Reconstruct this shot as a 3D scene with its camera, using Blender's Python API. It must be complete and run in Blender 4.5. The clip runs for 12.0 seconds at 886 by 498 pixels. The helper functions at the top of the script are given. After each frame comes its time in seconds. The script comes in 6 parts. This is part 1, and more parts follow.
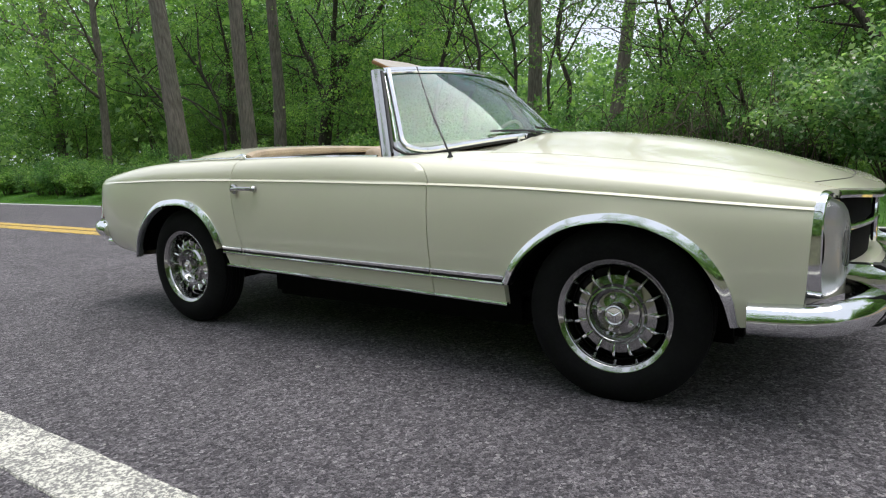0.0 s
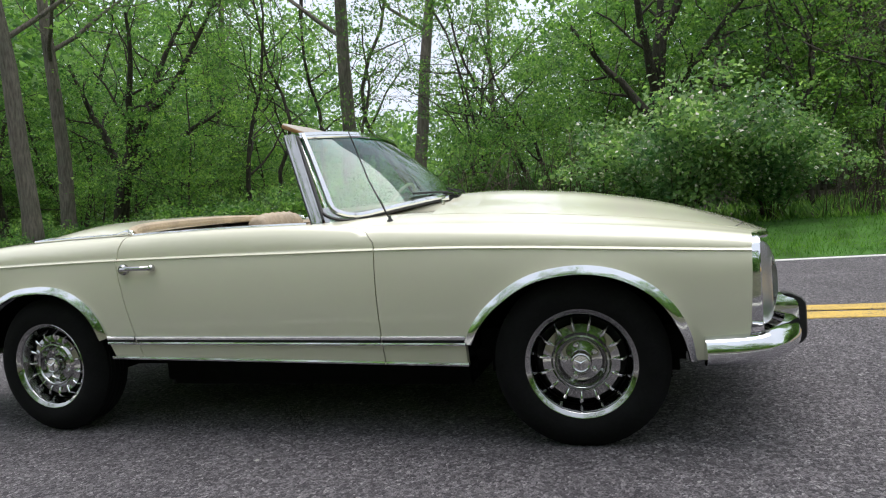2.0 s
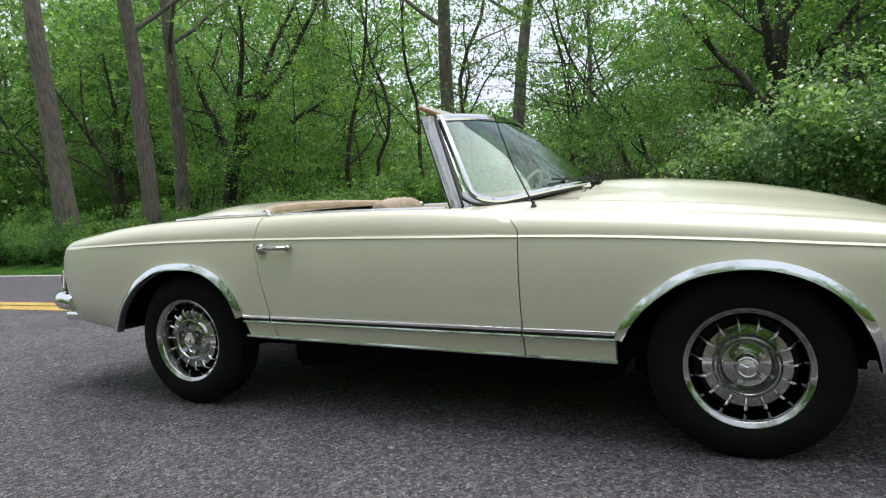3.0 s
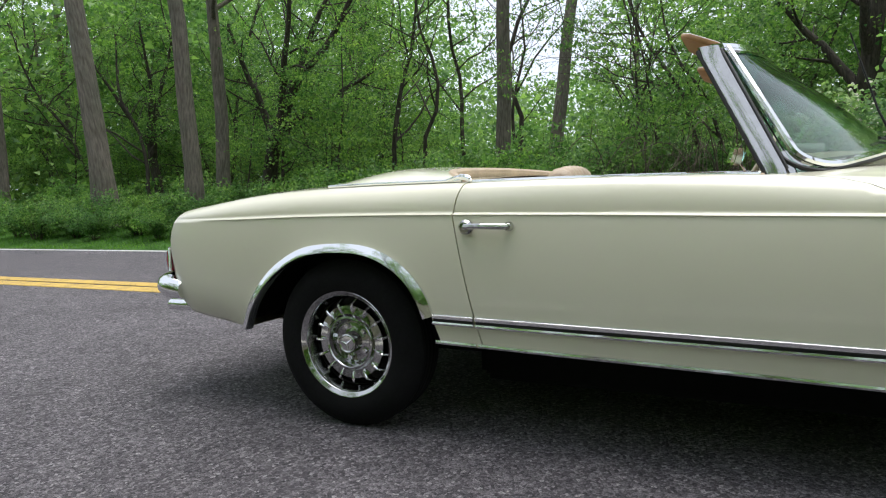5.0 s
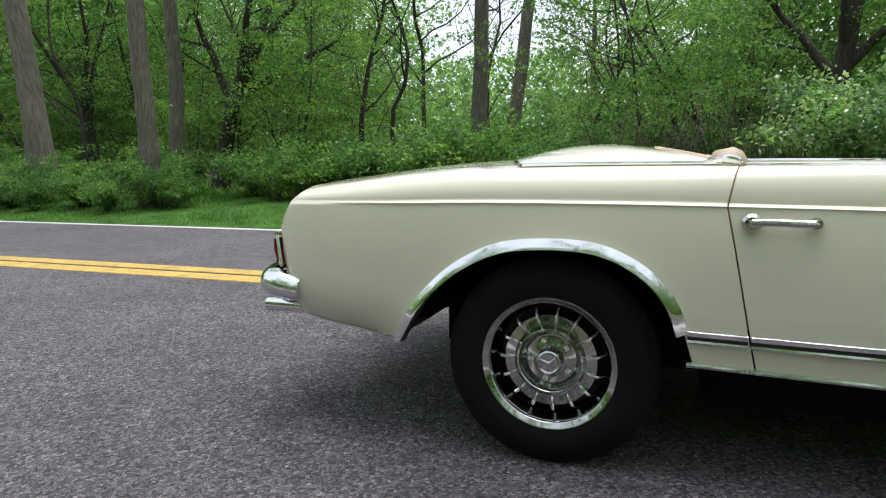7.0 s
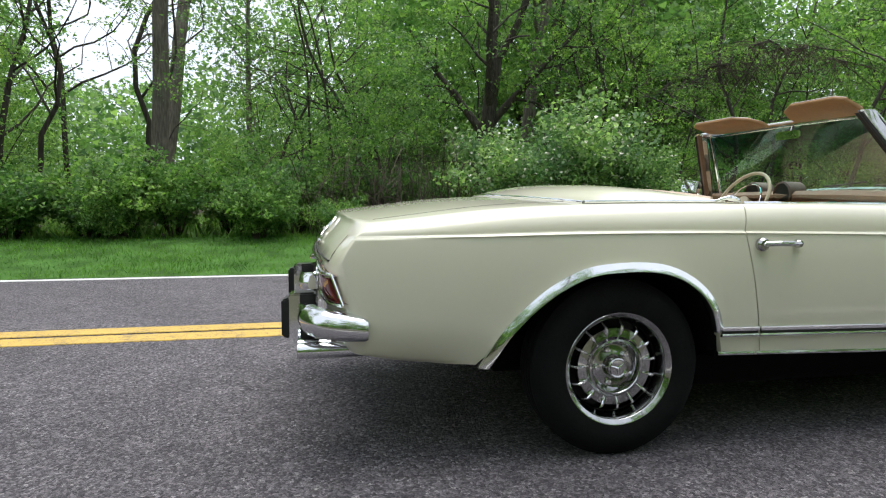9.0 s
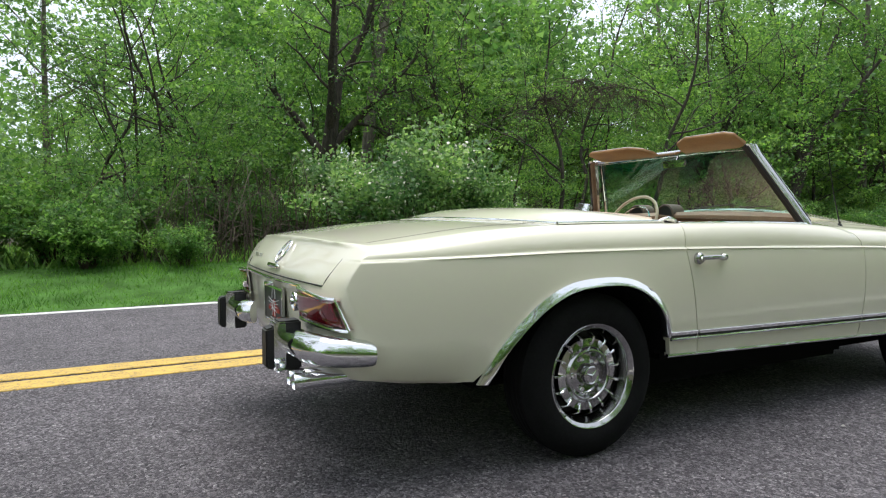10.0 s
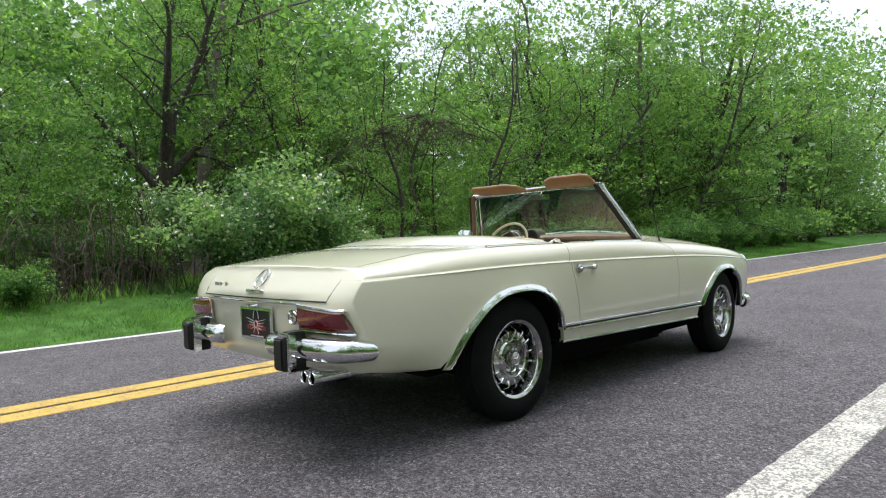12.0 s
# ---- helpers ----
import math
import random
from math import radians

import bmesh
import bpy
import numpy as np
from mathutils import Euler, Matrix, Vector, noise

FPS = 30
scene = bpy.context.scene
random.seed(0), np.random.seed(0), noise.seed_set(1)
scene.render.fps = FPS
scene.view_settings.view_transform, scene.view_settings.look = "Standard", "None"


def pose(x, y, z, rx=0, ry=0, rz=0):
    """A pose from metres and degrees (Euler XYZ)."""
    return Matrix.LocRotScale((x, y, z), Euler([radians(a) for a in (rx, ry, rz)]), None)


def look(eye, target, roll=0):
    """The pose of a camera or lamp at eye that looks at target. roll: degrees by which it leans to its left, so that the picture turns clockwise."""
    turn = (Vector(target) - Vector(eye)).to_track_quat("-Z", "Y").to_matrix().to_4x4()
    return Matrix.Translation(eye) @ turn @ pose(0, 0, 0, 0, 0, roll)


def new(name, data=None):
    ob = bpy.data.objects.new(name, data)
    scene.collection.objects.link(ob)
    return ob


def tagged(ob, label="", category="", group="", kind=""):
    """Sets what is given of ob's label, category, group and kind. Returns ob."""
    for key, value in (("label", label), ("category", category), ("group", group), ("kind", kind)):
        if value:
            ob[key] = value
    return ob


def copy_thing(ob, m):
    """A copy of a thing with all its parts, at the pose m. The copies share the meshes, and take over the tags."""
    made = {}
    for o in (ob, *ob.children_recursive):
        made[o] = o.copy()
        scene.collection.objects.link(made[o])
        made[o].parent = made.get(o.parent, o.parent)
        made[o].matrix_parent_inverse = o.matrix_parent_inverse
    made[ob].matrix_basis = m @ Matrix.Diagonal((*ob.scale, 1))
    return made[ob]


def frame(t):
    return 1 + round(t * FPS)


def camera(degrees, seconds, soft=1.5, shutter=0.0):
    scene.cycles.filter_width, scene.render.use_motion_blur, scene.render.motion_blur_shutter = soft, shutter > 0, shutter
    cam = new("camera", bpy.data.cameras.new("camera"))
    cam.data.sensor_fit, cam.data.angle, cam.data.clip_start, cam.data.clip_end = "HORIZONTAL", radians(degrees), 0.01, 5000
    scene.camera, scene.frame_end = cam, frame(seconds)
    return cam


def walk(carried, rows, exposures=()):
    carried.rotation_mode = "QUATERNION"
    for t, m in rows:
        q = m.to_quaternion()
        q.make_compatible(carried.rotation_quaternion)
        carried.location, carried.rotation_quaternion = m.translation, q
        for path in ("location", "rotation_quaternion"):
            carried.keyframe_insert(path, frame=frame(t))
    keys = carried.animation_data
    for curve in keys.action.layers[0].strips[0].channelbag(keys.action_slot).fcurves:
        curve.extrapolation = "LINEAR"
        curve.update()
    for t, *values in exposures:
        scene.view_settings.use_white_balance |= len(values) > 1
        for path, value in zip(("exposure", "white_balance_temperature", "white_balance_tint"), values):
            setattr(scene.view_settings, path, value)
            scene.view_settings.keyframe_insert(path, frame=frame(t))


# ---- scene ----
cam = camera(68.6, 12.0, soft=1.15)
PATH = [
    (0, (3.16, -2.915, 0.877), (2.03, -1.291, 0.581), -2.3),
    (0.5, (2.947, -2.983, 0.878), (2.11, -1.182, 0.648), -2.9),
    (1, (2.806, -3.041, 0.896), (2.261, -1.126, 0.703), -2.8),
    (1.5, (2.695, -3.08, 0.92), (2.236, -1.143, 0.729), -3.8),
    (2, (2.636, -3.123, 0.912), (2.05, -1.216, 0.768), -4.8),
    (2.5, (2.557, -3.172, 0.903), (1.832, -1.312, 0.79), -4.7),
    (3, (2.394, -3.091, 0.897), (1.561, -1.279, 0.75), -3.5),
    (3.2, (2.298, -3.03, 0.869), (1.437, -1.229, 0.748), -2.9),
    (5, (1.353, -2.751, 0.877), (0.473, -0.966, 0.677), -2.4),
    (5.5, (1.136, -2.694, 0.872), (0.258, -0.91, 0.653), -2.8),
    (6, (0.857, -2.712, 0.881), (0.05, -0.899, 0.633), -1.9),
    (6.5, (0.59, -2.672, 0.874), (-0.174, -0.841, 0.624), -1.4),
    (6.7, (0.505, -2.645, 0.909), (-0.243, -0.811, 0.629), -1.2),
    (8.5, (-0.736, -2.782, 0.887), (-0.622, -0.795, 0.687), 0.2),
    (9, (-1.043, -2.854, 0.912), (-0.633, -0.904, 0.74), 0.2),
    (9.5, (-1.324, -2.778, 0.907), (-0.632, -0.906, 0.78), -0.5),
    (10, (-1.612, -2.7, 0.91), (-0.682, -0.932, 0.809), -0.2),
    (10.5, (-1.898, -2.713, 0.924), (-0.788, -1.05, 0.877), -2.5),
    (11, (-2.132, -2.89, 0.934), (-0.919, -1.3, 0.956), -2.3),
    (11.5, (-2.352, -2.941, 0.935), (-1.025, -1.444, 0.932), -1.9),
    (12, (-2.496, -2.946, 0.928), (-1.116, -1.499, 0.897), -2.2),
]
EXPOSURES = [(0, -0.15), (3.0, -0.15), (5.0, -0.05), (8.5, 0.04), (12, 0.04)]
walk(cam, [(t, look(eye, target, roll)) for t, eye, target, roll in PATH], EXPOSURES)

# ---- light ----
SUN_EL, SUN_AZ = radians(78), radians(20)
world = bpy.data.worlds.new("sky")
scene.world = world
world.use_nodes = True
wt = world.node_tree
sky = wt.nodes.new("ShaderNodeTexSky")
sky.sky_type, sky.sun_disc = "NISHITA", False
sky.sun_elevation, sky.sun_rotation = SUN_EL, SUN_AZ
sky.air_density, sky.dust_density, sky.ozone_density = 1.0, 6.0, 0.6
cloud = wt.nodes.new("ShaderNodeMix")
cloud.data_type = "RGBA"
cloud.inputs[0].default_value = 0.85
cloud.inputs[7].default_value = (11.7, 12.6, 14.3, 1)
wt.links.new(sky.outputs[0], cloud.inputs[6])
wt.links.new(cloud.outputs[2], wt.nodes["Background"].inputs[0])
wt.nodes["Background"].inputs[1].default_value = 0.10
sun_data = bpy.data.lights.new("sun", "SUN")
sun_data.energy, sun_data.angle, sun_data.color = 3.7, radians(60), (1.0, 0.975, 0.95)
sun = new("sun", sun_data)
sun_dir = Vector((math.sin(SUN_AZ) * math.cos(SUN_EL), math.cos(SUN_AZ) * math.cos(SUN_EL), math.sin(SUN_EL)))
sun.matrix_world = look(sun_dir * 60, (0, 0, 0))

# ---- materials ----
def nodes_of(name):
    m = bpy.data.materials.new(name)
    m.use_nodes = True
    return m, m.node_tree, m.node_tree.nodes["Principled BSDF"]


def texture(nt, kind, scale, **sockets):
    n = nt.nodes.new(kind)
    co = nt.nodes.get("coord") or nt.nodes.new("ShaderNodeTexCoord")
    co.name = "coord"
    nt.links.new(co.outputs["Object"], n.inputs["Vector"])
    n.inputs["Scale"].default_value = scale
    for k, v in sockets.items():
        n.inputs[k].default_value = v
    return n


def ramp(nt, source, stops):
    r = nt.nodes.new("ShaderNodeValToRGB")
    while len(r.color_ramp.elements) < len(stops):
        r.color_ramp.elements.new(0.5)
    for e, (p, c) in zip(r.color_ramp.elements, stops):
        e.position, e.color = p, (*c, 1)
    nt.links.new(source, r.inputs[0])
    return r


def mixed(nt, kind, fac, a, b):
    n = nt.nodes.new("ShaderNodeMix")
    n.data_type, n.blend_type = "RGBA", kind
    for sock, v in ((0, fac), (6, a), (7, b)):
        if hasattr(v, "links"):
            nt.links.new(v, n.inputs[sock])
        else:
            n.inputs[sock].default_value = v if sock == 0 else (*v, 1)
    return n.outputs[2]


def bumped(nt, bsdf, source, strength, distance):
    b = nt.nodes.new("ShaderNodeBump")
    b.inputs["Strength"].default_value, b.inputs["Distance"].default_value = strength, distance
    nt.links.new(source, b.inputs["Height"])
    nt.links.new(b.outputs[0], bsdf.inputs["Normal"])
    return b


def plain(name, color, rough=0.5, metal=0.0, grain=60.0, vary=0.12, bump=0.15, coat=0.0):
    """A surface with broad and fine variation of its colour, and a fine relief."""
    m, nt, p = nodes_of(name)
    big = texture(nt, "ShaderNodeTexNoise", grain * 0.08, Detail=4.0)
    small = texture(nt, "ShaderNodeTexNoise", grain, Detail=6.0)
    lo, hi = [max(0, c * (1 - vary)) for c in color], [min(1, c * (1 + vary)) for c in color]
    a = ramp(nt, big.outputs[0], [(0.3, lo), (0.7, hi)])
    b = ramp(nt, small.outputs[0], [(0.3, (1 - vary,) * 3), (0.7, (1, 1, 1))])
    nt.links.new(mixed(nt, "MULTIPLY", 1.0, a.outputs[0], b.outputs[0]), p.inputs["Base Color"])
    p.inputs["Roughness"].default_value, p.inputs["Metallic"].default_value = rough, metal
    p.inputs["Coat Weight"].default_value, p.inputs["Coat Roughness"].default_value = coat, 0.04
    if bump:
        bumped(nt, p, small.outputs[0], bump, 0.004)
    return m


def leaf_material(name, dark, light, gloss=0.45, shine=0.35):
    m, nt, p = nodes_of(name)
    geo = nt.nodes.new("ShaderNodeNewGeometry")
    info = nt.nodes.new("ShaderNodeObjectInfo")
    r = ramp(nt, geo.outputs["Random Per Island"], [(0.0, dark), (0.55, [(a + b) / 2 for a, b in zip(dark, light)]), (1.0, light)])
    tone = ramp(nt, info.outputs["Random"], [(0.0, (0.78, 0.84, 0.8)), (1.0, (1.12, 1.06, 0.92))])
    # noise paints lit and shaded clumps into the leaf colour
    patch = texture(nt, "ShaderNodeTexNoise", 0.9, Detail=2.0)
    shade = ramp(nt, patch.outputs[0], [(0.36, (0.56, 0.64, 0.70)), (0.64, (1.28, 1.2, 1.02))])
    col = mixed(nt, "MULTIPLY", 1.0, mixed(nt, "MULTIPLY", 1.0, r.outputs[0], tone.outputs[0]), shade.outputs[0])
    nt.links.new(col, p.inputs["Base Color"])
    p.inputs["Roughness"].default_value = gloss
    p.inputs["Specular IOR Level"].default_value = shine
    tr = nt.nodes.new("ShaderNodeBsdfTranslucent")
    nt.links.new(mixed(nt, "MULTIPLY", 1.0, col, (1.15, 1.30, 0.75)), tr.inputs[0])
    mx = nt.nodes.new("ShaderNodeMixShader")
    mx.inputs[0].default_value = 0.5
    nt.links.new(p.outputs[0], mx.inputs[1])
    nt.links.new(tr.outputs[0], mx.inputs[2])
    nt.links.new(mx.outputs[0], nt.nodes["Material Output"].inputs[0])
    return m


def asphalt_material():
    m, nt, p = nodes_of("worn_asphalt")
    stones = texture(nt, "ShaderNodeTexVoronoi", 92.0)
    stones.feature = "F1"
    fine = texture(nt, "ShaderNodeTexNoise", 160.0, Detail=6.0, Roughness=0.7)
    broad = texture(nt, "ShaderNodeTexNoise", 0.9, Detail=6.0, Roughness=0.6)
    mid = texture(nt, "ShaderNodeTexNoise", 7.0, Detail=5.0)
    chips = ramp(nt, stones.outputs["Color"], [(0.15, (0.060, 0.056, 0.063)), (0.5, (0.150, 0.140, 0.151)), (0.78, (0.25, 0.236, 0.248)), (0.97, (0.45, 0.435, 0.43))])
    tone = ramp(nt, broad.outputs[0], [(0.3, (0.80, 0.78, 0.80)), (0.7, (1.15, 1.12, 1.14))])
    tone2 = ramp(nt, mid.outputs[0], [(0.3, (0.85, 0.85, 0.86)), (0.7, (1.1, 1.1, 1.1))])
    c = mixed(nt, "MULTIPLY", 1.0, chips.outputs[0], tone.outputs[0])
    c = mixed(nt, "MULTIPLY", 1.0, c, tone2.outputs[0])
    pit = ramp(nt, fine.outputs[0], [(0.42, (0.18, 0.18, 0.19)), (0.55, (1.25, 1.25, 1.25))])
    nt.links.new(mixed(nt, "MULTIPLY", 0.8, c, pit.outputs[0]), p.inputs["Base Color"])
    p.inputs["Roughness"].default_value = 0.82
    h = nt.nodes.new("ShaderNodeMath")
    h.operation = "SUBTRACT"
    nt.links.new(fine.outputs[0], h.inputs[0])
    nt.links.new(stones.outputs["Distance"], h.inputs[1])
    bumped(nt, p, h.outputs[0], 1.0, 0.013)
    return m


def line_material(name, color, under, wear, cracked=False):
    m, nt, p = nodes_of(name)
    fine = texture(nt, "ShaderNodeTexNoise", 85.0, Detail=6.0, Roughness=0.7)
    broad = texture(nt, "ShaderNodeTexNoise", 5.0, Detail=6.0, Roughness=0.7)
    s = nt.nodes.new("ShaderNodeMath")
    s.operation = "MULTIPLY_ADD"
    nt.links.new(broad.outputs[0], s.inputs[0])
    s.inputs[1].default_value = 0.3
    nt.links.new(fine.outputs[0], s.inputs[2])
    mask = ramp(nt, s.outputs[0], [(wear, (0, 0, 0)), (wear + 0.1, (1, 1, 1))])
    if cracked:
        warp = texture(nt, "ShaderNodeTexNoise", 9.0, Detail=4.0)
        web = nt.nodes.new("ShaderNodeTexVoronoi")
        web.feature = "DISTANCE_TO_EDGE"
        web.inputs["Scale"].default_value = 6.0
        off = nt.nodes.new("ShaderNodeVectorMath")
        off.operation = "MULTIPLY_ADD"
        nt.links.new(warp.outputs["Color"], off.inputs[0])
        off.inputs[1].default_value = (0.09, 0.09, 0.09)
        nt.links.new(nt.nodes["coord"].outputs["Object"], off.inputs[2])
        nt.links.new(off.outputs[0], web.inputs["Vector"])
        line = ramp(nt, web.outputs["Distance"], [(0.006, (0.15, 0.15, 0.15)), (0.022, (1, 1, 1))])
        both = nt.nodes.new("ShaderNodeMix")
        both.data_type, both.blend_type = "RGBA", "MULTIPLY"
        both.inputs[0].default_value = 1.0
        nt.links.new(mask.outputs[0], both.inputs[6])
        nt.links.new(line.outputs[0], both.inputs[7])
        mask = both
    tint = ramp(nt, broad.outputs[0], [(0.3, [c * 0.8 for c in color]), (0.7, color)])
    nt.links.new(mixed(nt, "MIX", mask.outputs[2 if cracked else 0], under, tint.outputs[0]), p.inputs["Base Color"])
    p.inputs["Roughness"].default_value = 0.7
    bumped(nt, p, s.outputs[0], 0.6, 0.004)
    return m


def bark_material(name, dark, light):
    m, nt, p = nodes_of(name)
    co = nt.nodes.new("ShaderNodeTexCoord")
    mp = nt.nodes.new("ShaderNodeMapping")
    mp.inputs["Scale"].default_value = (1, 1, 0.16)
    nt.links.new(co.outputs["Object"], mp.inputs[0])
    n = nt.nodes.new("ShaderNodeTexNoise")
    n.inputs["Scale"].default_value, n.inputs["Detail"].default_value = 26.0, 8.0
    nt.links.new(mp.outputs[0], n.inputs["Vector"])
    patch = texture(nt, "ShaderNodeTexNoise", 1.6, Detail=4.0)
    a = ramp(nt, n.outputs[0], [(0.32, dark), (0.68, light)])
    b = ramp(nt, patch.outputs[0], [(0.35, (0.75, 0.8, 0.7)), (0.65, (1.1, 1.05, 1.0))])
    nt.links.new(mixed(nt, "MULTIPLY", 1.0, a.outputs[0], b.outputs[0]), p.inputs["Base Color"])
    p.inputs["Roughness"].default_value = 0.9
    bumped(nt, p, n.outputs[0], 1.0, 0.03)
    return m


def paint_material():
    m, nt, p = nodes_of("cream_car_paint")
    n = texture(nt, "ShaderNodeTexNoise", 2.0, Detail=3.0)
    r = ramp(nt, n.outputs[0], [(0.3, (0.725, 0.70, 0.55)), (0.7, (0.745, 0.72, 0.57))])
    nt.links.new(r.outputs[0], p.inputs["Base Color"])
    p.inputs["Roughness"].default_value = 0.32
    p.inputs["Coat Weight"].default_value, p.inputs["Coat Roughness"].default_value = 1.0, 0.05
    return m


def glass_material(name, color, rough=0.0, ior=1.45):
    m, nt, p = nodes_of(name)
    p.inputs["Base Color"].default_value = (*color, 1)
    p.inputs["Transmission Weight"].default_value = 1.0
    p.inputs["Roughness"].default_value, p.inputs["IOR"].default_value = rough, ior
    return m


PAINT = paint_material()
CHROME = plain("chrome", (0.80, 0.81, 0.82), 0.07, 1.0, 30, 0.05, 0.0)
ALLOY = plain("polished_alloy", (0.50, 0.50, 0.495), 0.06, 1.0, 40, 0.1, 0.02)
BARREL = plain("rim_barrel_metal", (0.40, 0.40, 0.395), 0.18, 1.0, 40, 0.15, 0.02)
DARK_ALLOY = plain("dark_alloy", (0.045, 0.045, 0.045), 0.5, 0.6, 40, 0.2, 0.05)
RUBBER = plain("tyre_rubber", (0.009, 0.009, 0.0095), 0.85, 0.0, 90, 0.3, 0.2)
BLACK = plain("black_rubber", (0.012, 0.012, 0.013), 0.5, 0.0, 70, 0.3, 0.1)
UNDER = plain("underbody_black", (0.006, 0.006, 0.006), 0.9, 0.0, 20, 0.4, 0.2)
LEATHER = plain("tan_leather", (0.44, 0.34, 0.235), 0.5, 0.0, 90, 0.18, 0.25)
DARK_HIDE = plain("dark_brown_hide", (0.075, 0.05, 0.035), 0.5, 0.0, 90, 0.18, 0.25)
DASH = plain("brown_dash_leather", (0.22, 0.135, 0.085), 0.5, 0.0, 90, 0.18, 0.25)
# visor vinyl as the sky lights it from above, put into the colour
SKYLIT_VINYL = plain("skylit_vinyl", (0.40, 0.36, 0.31), 0.5, 0.0, 80, 0.12, 0.2)
VISOR = plain("brown_vinyl", (0.36, 0.19, 0.075), 0.55, 0.0, 80, 0.15, 0.2)
CARPET = plain("tan_carpet", (0.22, 0.15, 0.09), 0.95, 0.0, 200, 0.3, 0.5)
IVORY = plain("ivory_plastic", (0.55, 0.47, 0.33), 0.3, 0.0, 50, 0.08, 0.02)
WOOD = plain("dash_wood", (0.2, 0.09, 0.035), 0.3, 0.0, 40, 0.3, 0.02, 0.5)
RED_LENS = plain("red_lens", (0.17, 0.005, 0.012), 0.10, 0.0, 60, 0.2, 0.05, 1.0)
WHITE_LENS = plain("clear_ribbed_lens", (0.55, 0.55, 0.55), 0.3, 0.5, 60, 0.1, 0.05, 1.0)
GLASS = glass_material("tinted_windscreen_glass", (0.66, 0.82, 0.75), 0.0, 1.5)
gt = GLASS.node_tree
gco, gsep = gt.nodes.new("ShaderNodeTexCoord"), gt.nodes.new("ShaderNodeSeparateXYZ")
gt.links.new(gco.outputs["Object"], gsep.inputs[0])
gmap = gt.nodes.new("ShaderNodeMapRange")
gmap.inputs["From Min"].default_value, gmap.inputs["From Max"].default_value = 1.04, 1.20
gt.links.new(gsep.outputs["Z"], gmap.inputs[0])
gband = ramp(gt, gmap.outputs[0], [(0.0, (0.50, 0.72, 0.60)), (1.0, (0.02, 0.20, 0.20))])
gt.links.new(gband.outputs[0], gt.nodes["Principled BSDF"].inputs["Base Color"])
LAMP_GLASS = glass_material("headlamp_glass", (0.95, 0.95, 0.95), 0.05)
MIRROR = plain("mirror_silver", (0.85, 0.86, 0.87), 0.02, 1.0, 10, 0.02, 0.0)
PLATE_BLACK = plain("black_plate", (0.012, 0.012, 0.014), 0.3, 0.0, 40, 0.2, 0.02)
BADGE = plain("satin_badge_metal", (0.78, 0.78, 0.77), 0.42, 1.0, 40, 0.1, 0.0)
PLATE_RED = plain("red_print", (0.5, 0.05, 0.03), 0.4, 0.0, 40, 0.2, 0.0)
PLATE_WHITE = plain("white_print", (0.75, 0.75, 0.75), 0.4, 0.0, 40, 0.1, 0.0)
for flat in (RUBBER, UNDER):
    flat.node_tree.nodes["Principled BSDF"].inputs["Specular IOR Level"].default_value = 0.15
ASPHALT = asphalt_material()
WHITE_LINE = line_material("worn_white_paint", (0.66, 0.645, 0.57), (0.16, 0.155, 0.15), 0.60, True)
FAR_WHITE = line_material("white_edge_paint", (0.72, 0.72, 0.70), (0.2, 0.2, 0.2), 0.45)
YELLOW_LINE = line_material("yellow_road_paint", (0.60, 0.40, 0.085), (0.15, 0.12, 0.09), 0.53)
SOIL = plain("forest_soil", (0.075, 0.06, 0.035), 0.95, 0.0, 8, 0.5, 0.9)
TURF = plain("short_turf", (0.075, 0.165, 0.040), 1.0, 0.0, 30, 0.4, 0.8)
DRY_TURF = plain("dry_turf", (0.085, 0.085, 0.050), 1.0, 0.0, 30, 0.45, 0.8)
TURF.node_tree.nodes["Principled BSDF"].inputs["Specular IOR Level"].default_value = 0.05
BARK = bark_material("grey_brown_bark", (0.085, 0.074, 0.062), (0.19, 0.17, 0.15))
DARK_BARK = bark_material("dark_bark", (0.025, 0.021, 0.017), (0.085, 0.072, 0.06))
TWIG = plain("dry_twig", (0.095, 0.072, 0.052), 0.9, 0.0, 30, 0.35, 0.2)
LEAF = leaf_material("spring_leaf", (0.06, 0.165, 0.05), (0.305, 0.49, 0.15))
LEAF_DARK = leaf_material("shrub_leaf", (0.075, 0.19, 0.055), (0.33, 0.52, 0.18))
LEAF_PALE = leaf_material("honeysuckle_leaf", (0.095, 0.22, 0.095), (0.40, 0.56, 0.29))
# paler than LEAF: the haze of distance is put into this colour
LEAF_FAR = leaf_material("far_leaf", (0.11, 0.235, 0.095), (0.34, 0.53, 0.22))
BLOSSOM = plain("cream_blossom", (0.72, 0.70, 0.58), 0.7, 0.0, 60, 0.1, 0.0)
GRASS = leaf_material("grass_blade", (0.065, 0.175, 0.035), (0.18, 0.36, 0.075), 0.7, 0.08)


# ---- builders ----
def to_object(name, data, material, parent=None, label=""):
    data.materials.append(material)
    ob = new(name, data)
    if parent is not None:
        ob.parent = parent
    if label:
        ob["label"] = label
    return ob


def part(name, bm, material, parent=None, label="", smooth=True, angle=35):
    """Links a bmesh as one mesh object under a thing or a part."""
    data = bpy.data.meshes.new(name)
    if smooth:
        for f in bm.faces:
            f.smooth = True
        bm.normal_update()
        for e in bm.edges:
            if len(e.link_faces) == 2 and e.calc_face_angle(0) > radians(angle):
                e.smooth = False
    bm.to_mesh(data)
    bm.free()
    return to_object(name, data, material, parent, label)


def thing(name, label, category, group="", at=(0, 0, 0)):
    ob = new(name)
    ob.location = at
    ob.empty_display_size = 0.1
    return tagged(ob, label, category, group)


